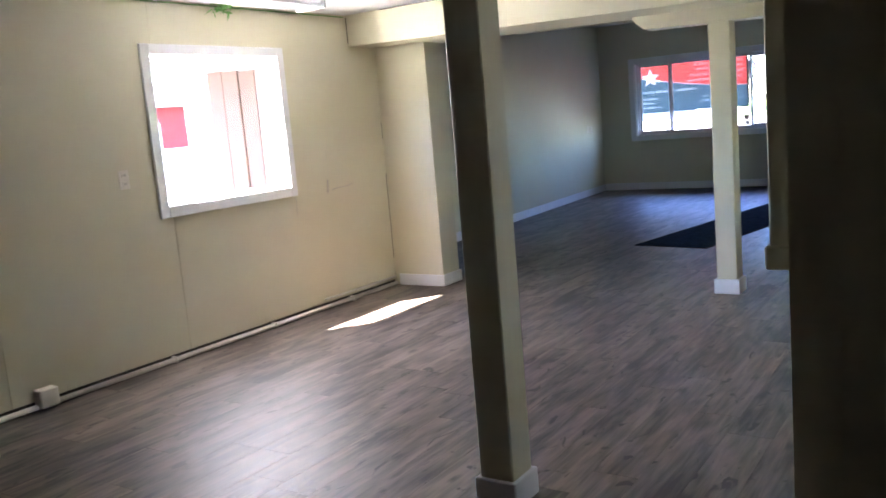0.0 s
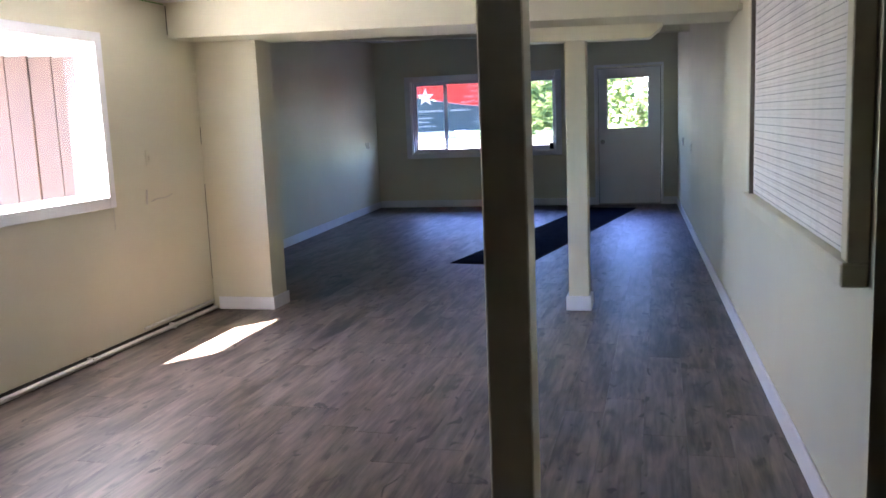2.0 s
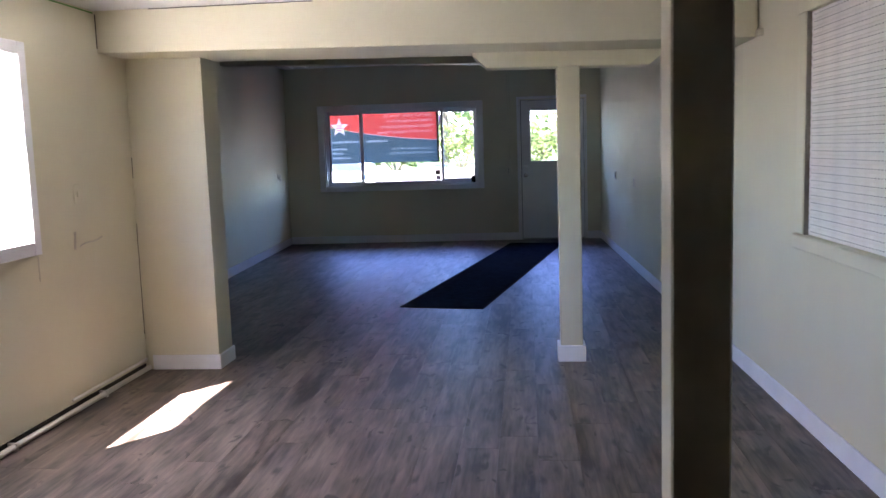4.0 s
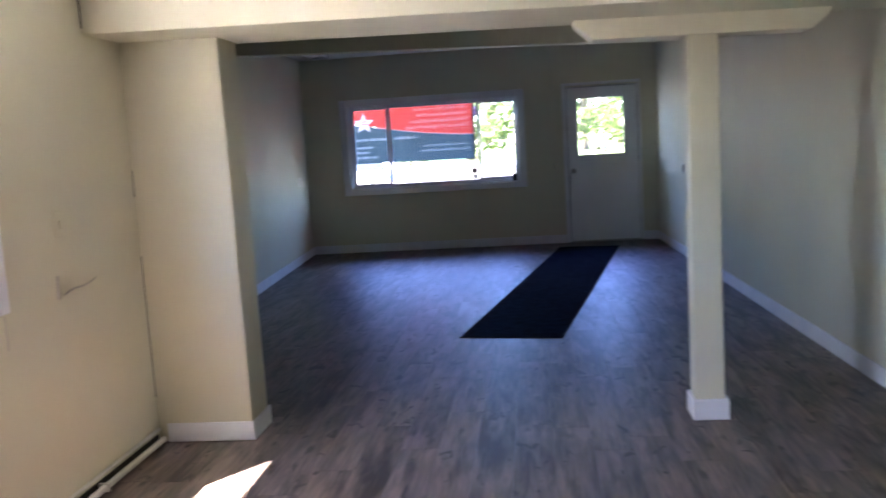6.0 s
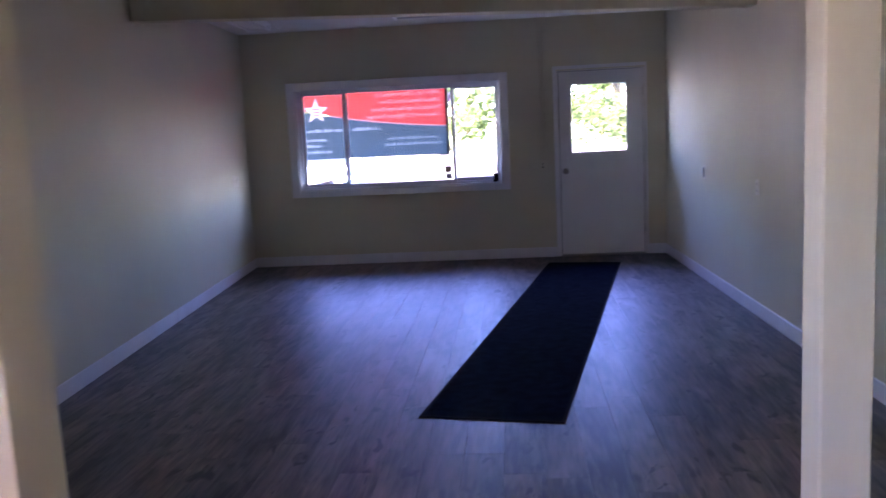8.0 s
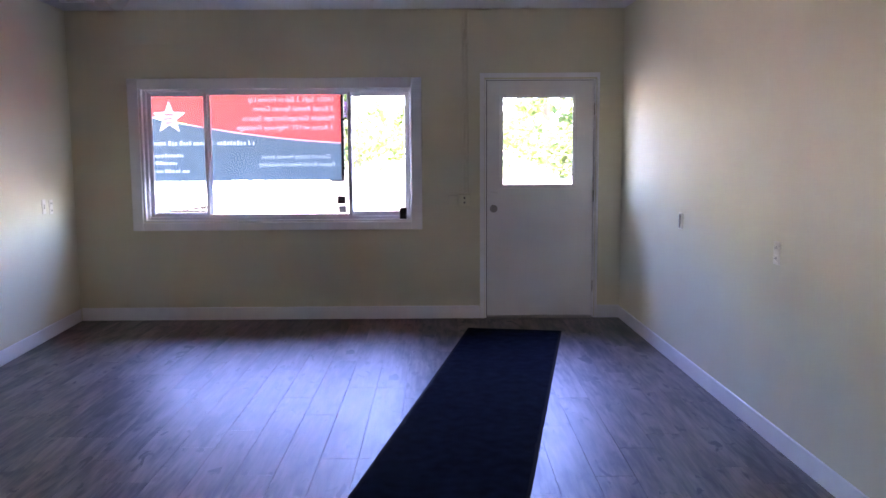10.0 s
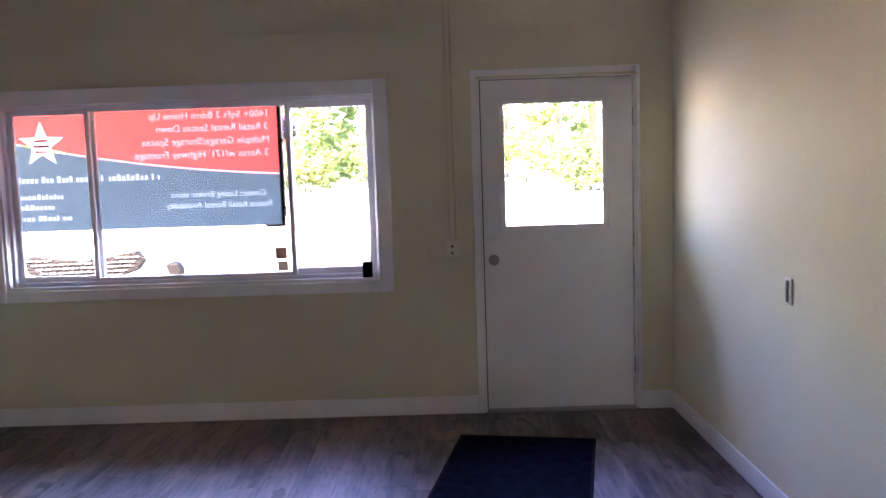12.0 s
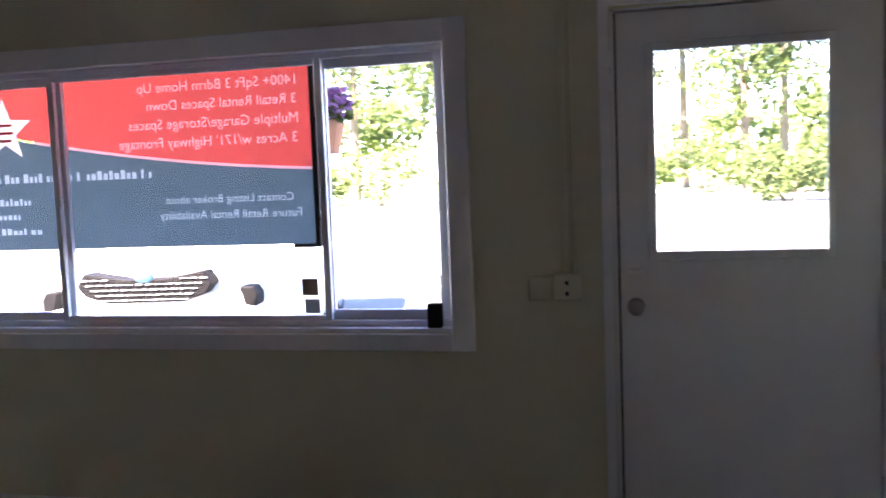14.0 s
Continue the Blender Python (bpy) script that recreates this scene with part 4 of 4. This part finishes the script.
spots = [(0, -13, 44, 1.0), (1, -8.2, 41, 1.0), (2, -5.8, 47, 1.0), (3, -2.2, 46, 1.0), (2, 0.6, 49, 1.05), (1, 2.6, 44, 0.95), (3, 4.4, 47, 1.0), (2, 6.8, 48, 1.0),
         (0, 9.5, 46, 1.0), (3, 12.5, 48, 1.1), (0, -18, 47, 1.1), (1, -24, 46, 1.2), (2, 16, 50, 1.0), (0, 20, 47, 1.1), (3, -10.5, 50, 1.15), (2, -15.5, 52, 1.1)]
rnd = random.Random(11)
used = set()
for k, x, y, f in spots:
    x, y, f = -1.8 + (x + 1.8) * FAR, 10 + (y - 10) * FAR, f * FAR
    m = Matrix.Translation((x, y, -0.1)) @ Matrix.Rotation(rnd.uniform(0, 6.3), 4, "Z") @ Matrix.Scale(f, 4)
    if k in used:
        ob = copy_thing(protos[k], m)
        ob.scale = (f, f, f)
    else:
        used.add(k)
        protos[k].matrix_basis = m
bprotos = [bush(5, 2.2), bush(6, 1.7)]
bspots = [(0, -9.8, 37.5, 1.0), (1, -6.9, 38.0, 1.0), (0, -4.4, 39.5, 0.9), (1, -1.5, 39, 1.0), (0, 0.8, 40.5, 1.0), (1, 3.0, 38.5, 1.2), (0, 5.6, 40, 1.0),
          (1, 8.0, 39, 1.1), (0, 11.0, 40, 1.1), (1, -12.8, 38.5, 1.2), (0, -16.5, 40, 1.2), (1, 1.75, 30.5, 0.85)]
used = set()
for k, x, y, f in bspots:
    x, y, f = -1.8 + (x + 1.8) * FAR, 10 + (y - 10) * FAR, f * FAR
    m = Matrix.Translation((x, y, -0.1)) @ Matrix.Rotation(rnd.uniform(0, 6.3), 4, "Z")
    if k in used:
        ob = copy_thing(bprotos[k], m)
        ob.scale = (f, f, f)
    else:
        used.add(k)
        bprotos[k].matrix_basis = m
        bprotos[k].scale = (f, f, f)
s = S()
blobs = []
for k in range(70):
    blobs.append((rnd.uniform(-100, 90), rnd.uniform(92, 115), rnd.uniform(1.0, 8.0), rnd.uniform(2.5, 4.3)))
leaf_cloud(s, blobs, 16000, 1.1, rnd)
tagged(new("woods", finish("woods", s, LEAF_A)), "dense sunlit woods behind the yard", "woods", "", "stuff")

# hanging flower basket outside the far window
FX, FY = -3.235, 13.95
fb = thing("hanging_basket", (FX, FY, 1.60), "terracotta hanging basket with purple flowers", "plant pot")
part("pot", S().tube((FX, FY, 1.60), (FX, FY, 1.76), 0.08, 0.115, 18), TERRA, fb)
for a in (0, 2.1, 4.2):
    part("chain", S().tube((FX + 0.105 * math.cos(a), FY + 0.105 * math.sin(a), 1.76), (FX, FY, 2.555), 0.003, n=5), BLACKP, fb)
s = S()
leaf_cloud(s, [(FX, FY, 1.80, 0.10), (FX + 0.09, FY - 0.05, 1.82, 0.09)], 220, 0.05, rnd)
part("foliage", s, LEAF_C, fb)
s = S()
leaf_cloud(s, [(FX + 0.02, FY - 0.05, 1.84, 0.09), (FX + 0.11, FY - 0.1, 1.84, 0.08)], 150, 0.05, rnd)
part("flowers", s, PETAL, fb)
part("hook", S().tube((FX, FY, 2.53), (FX, FY, 2.5605), 0.008, n=8), BLACKP, fb)

# ---- parked car ----
CX, CY = -5.45, 15.9
car = thing("parked_car", (CX, CY + 2.2, -0.12), "white parked car facing the window", "car")
side = [(0.0, 0.22), (-0.03, 0.45), (0.02, 0.72), (0.12, 0.86), (0.55, 0.97), (1.25, 1.05), (2.05, 1.55), (2.7, 1.60), (3.5, 1.55), (4.2, 1.12), (4.45, 0.95), (4.45, 0.3), (4.3, 0.2)]
s = S()
cols = []
for w in (-0.92, -0.86, -0.55, 0.0, 0.55, 0.86, 0.92):
    edge = abs(w) / 0.92
    cols.append([s.bm.verts.new((CX + (w if z < 1.06 else w * (1 - 0.26 * (z - 1.06) / 0.56)), CY + y + (0.30 * edge ** 3 if y < 1.0 else 0), -0.12 + 0.03 + z - (0.05 * edge ** 4 if z > 0.9 else 0)))
                 for y, z in side])
for a, b in zip(cols, cols[1:]):
    for i in range(len(side)):
        j = (i + 1) % len(side)
        s.bm.faces.new((a[i], a[j], b[j], b[i]))
s.bm.faces.new(cols[0][::-1])
s.bm.faces.new(cols[-1])
bmesh.ops.recalc_face_normals(s.bm, faces=s.bm.faces[:])
part("body", s, CARW, car, "", True)
half = [(0.30, 0.595), (0.48, 0.65), (0.53, 0.73), (0.47, 0.825), (0.16, 0.772)]
grille = part("grille", S().prism([(CX + u, z) for u, z in half] + [(CX - u, z) for u, z in half[::-1]], "y", CY - 0.05, CY + 0.16, 0.008), BLACKP, car, "black mesh grille")
# pale dashes painted for the bright reflections in the mesh openings
glint_mesh = None
for r in range(5):
    z = 0.615 + r * 0.040
    for k in range(-6, 7):
        u = k * 0.078 + (0.039 if r % 2 else 0)
        if abs(u) > 0.36 + 0.03 * r or (r == 4 and abs(u) < 0.30):
            continue
        if glint_mesh is None:
            glint_mesh = finish("grille_bar", S().box(-0.027, 0.027, -0.012, 0.0, -0.003, 0.003, 0.001), TIMBER)
        ob = new("grille_bar", glint_mesh)
        ob.parent = grille
        ob.location = Vector((CX + u, CY - 0.049, z)) - ORIGIN[grille]
part("badge", S().ball((CX, CY - 0.045, 0.795), 0.08, 1, 0.25, 0.65, 18), EMB, car, "oval blue badge", True)
for sx in (-1, 1):
    x = CX + sx * 0.72
    s = S().prism([(x - sx * 0.17, 0.86), (x + sx * 0.02, 0.86), (x + sx * 0.16, 0.935), (x + sx * 0.13, 0.965), (x - sx * 0.12, 0.915)], "y", CY + 0.02, CY + 0.32, 0.006)
    part("headlight", s, LAMPG, car, "blue-tinted headlamp")
    s = S().prism([(x + sx * 0.04, 0.54), (x + sx * 0.13, 0.53), (x + sx * 0.14, 0.62), (x + sx * 0.10, 0.68), (x + sx * 0.0, 0.68)], "y", CY + 0.02, CY + 0.24, 0.008)
    part("fog_lamp", s, BLACKP, car, "black fog lamp recess")
    part("mirror", S().ball((CX + sx * 1.0, CY + 1.55, 1.0), 0.1, 1.0, 0.6, 0.75), CARW, car, "", True)
    for y in (0.85, 3.45):
        w = part("wheel", S().tube((CX + sx * 0.66, CY + y, 0.205), (CX + sx * 0.86, CY + y, 0.205), 0.325, n=28), RUBBER, car)
        part("rim", S().tube((CX + sx * 0.858, CY + y, 0.205), (CX + sx * 0.868, CY + y, 0.205), 0.21, n=20), CHROME, w)
part("windshield", S().prism([(CX - 0.68, 1.0), (CX + 0.68, 1.0), (CX + 0.56, 1.42), (CX - 0.56, 1.42)], "y", 0, 0.02).turn(
    Matrix.Translation((0, CY + 1.27, 0.99)) @ Matrix.Rotation(radians(-57), 4, "X") @ Matrix.Translation((0, 0, -0.98)) @ Matrix.Diagonal((1, 1, 1.0, 1))), CARG, car)
car.rotation_euler = (0, 0, radians(9))
car.location = Vector((CX, CY, -0.12)) + Matrix.Rotation(radians(9), 3, "Z") @ Vector((0, 2.2, 0))
part("number_plate", S().box(CX - 0.15, CX + 0.15, CY - 0.06, CY - 0.045, 0.33, 0.44, 0.004), STICKW, car, "pale front plate")

# ---- floor planks ----
PW, PL = 0.182, 1.22
plank_shape = S()
plank_shape.bm.verts.ensure_lookup_table()
g = 0.0003
lo = [(-PW / 2 + g, -PL / 2 + g, -0.006), (PW / 2 - g, -PL / 2 + g, -0.006), (PW / 2 - g, PL / 2 - g, -0.006), (-PW / 2 + g, PL / 2 - g, -0.006)]
mid_ = [(x, y, -0.0012) for x, y, z in lo]
top = [(x - math.copysign(0.0005, x), y - math.copysign(0.0005, y), 0.0) for x, y, z in lo]
layers = [[plank_shape.bm.verts.new(p) for p in row] for row in (lo, mid_, top)]
for a, b in zip(layers, layers[1:]):
    for i in range(4):
        j = (i + 1) % 4
        plank_shape.bm.faces.new((a[i], a[j], b[j], b[i]))
plank_shape.bm.faces.new(layers[2])
plank_mesh = finish("plank", plank_shape, PLANK)
far_planks = []
rnd = random.Random(21)
count = 0
x = -5.45
while x < 5.0:
    y = -6.9 + rnd.uniform(0, PL)
    while y < 13.9:
        near = 1.5 < y < 13.7 and -4.4 < x < -0.3 and count < 300
        a, b = max(y - PL / 2, -6.9), min(y + PL / 2, 13.238)
        if x < -4.33:
            a = max(a, 6.08)
        if b - a > 0.03:
            if near and b - a > PL - 0.001:
                ob = new("plank", plank_mesh)
                ob.location = (x, y, 0)
                ob.parent = FLOOR
                count += 1
            else:
                far_planks.append((x, (a + b) / 2, (b - a) / PL))
        y += PL
    x += PW
verts, faces = [], []
src = [v.co.copy() for v in plank_mesh.vertices]
for x, y, f in far_planks:
    o = len(verts)
    verts += [(v.x + x, v.y * f + y, v.z) for v in src]
    faces += [[o + i for i in p.vertices] for p in plank_mesh.polygons]
me = bpy.data.meshes.new("planks")
me.from_pydata(verts, [], faces)
me.materials.append(PLANK)
ob = new("planks", me)
ob.parent = FLOOR
tagged(ob, "", "", "", "stuff")
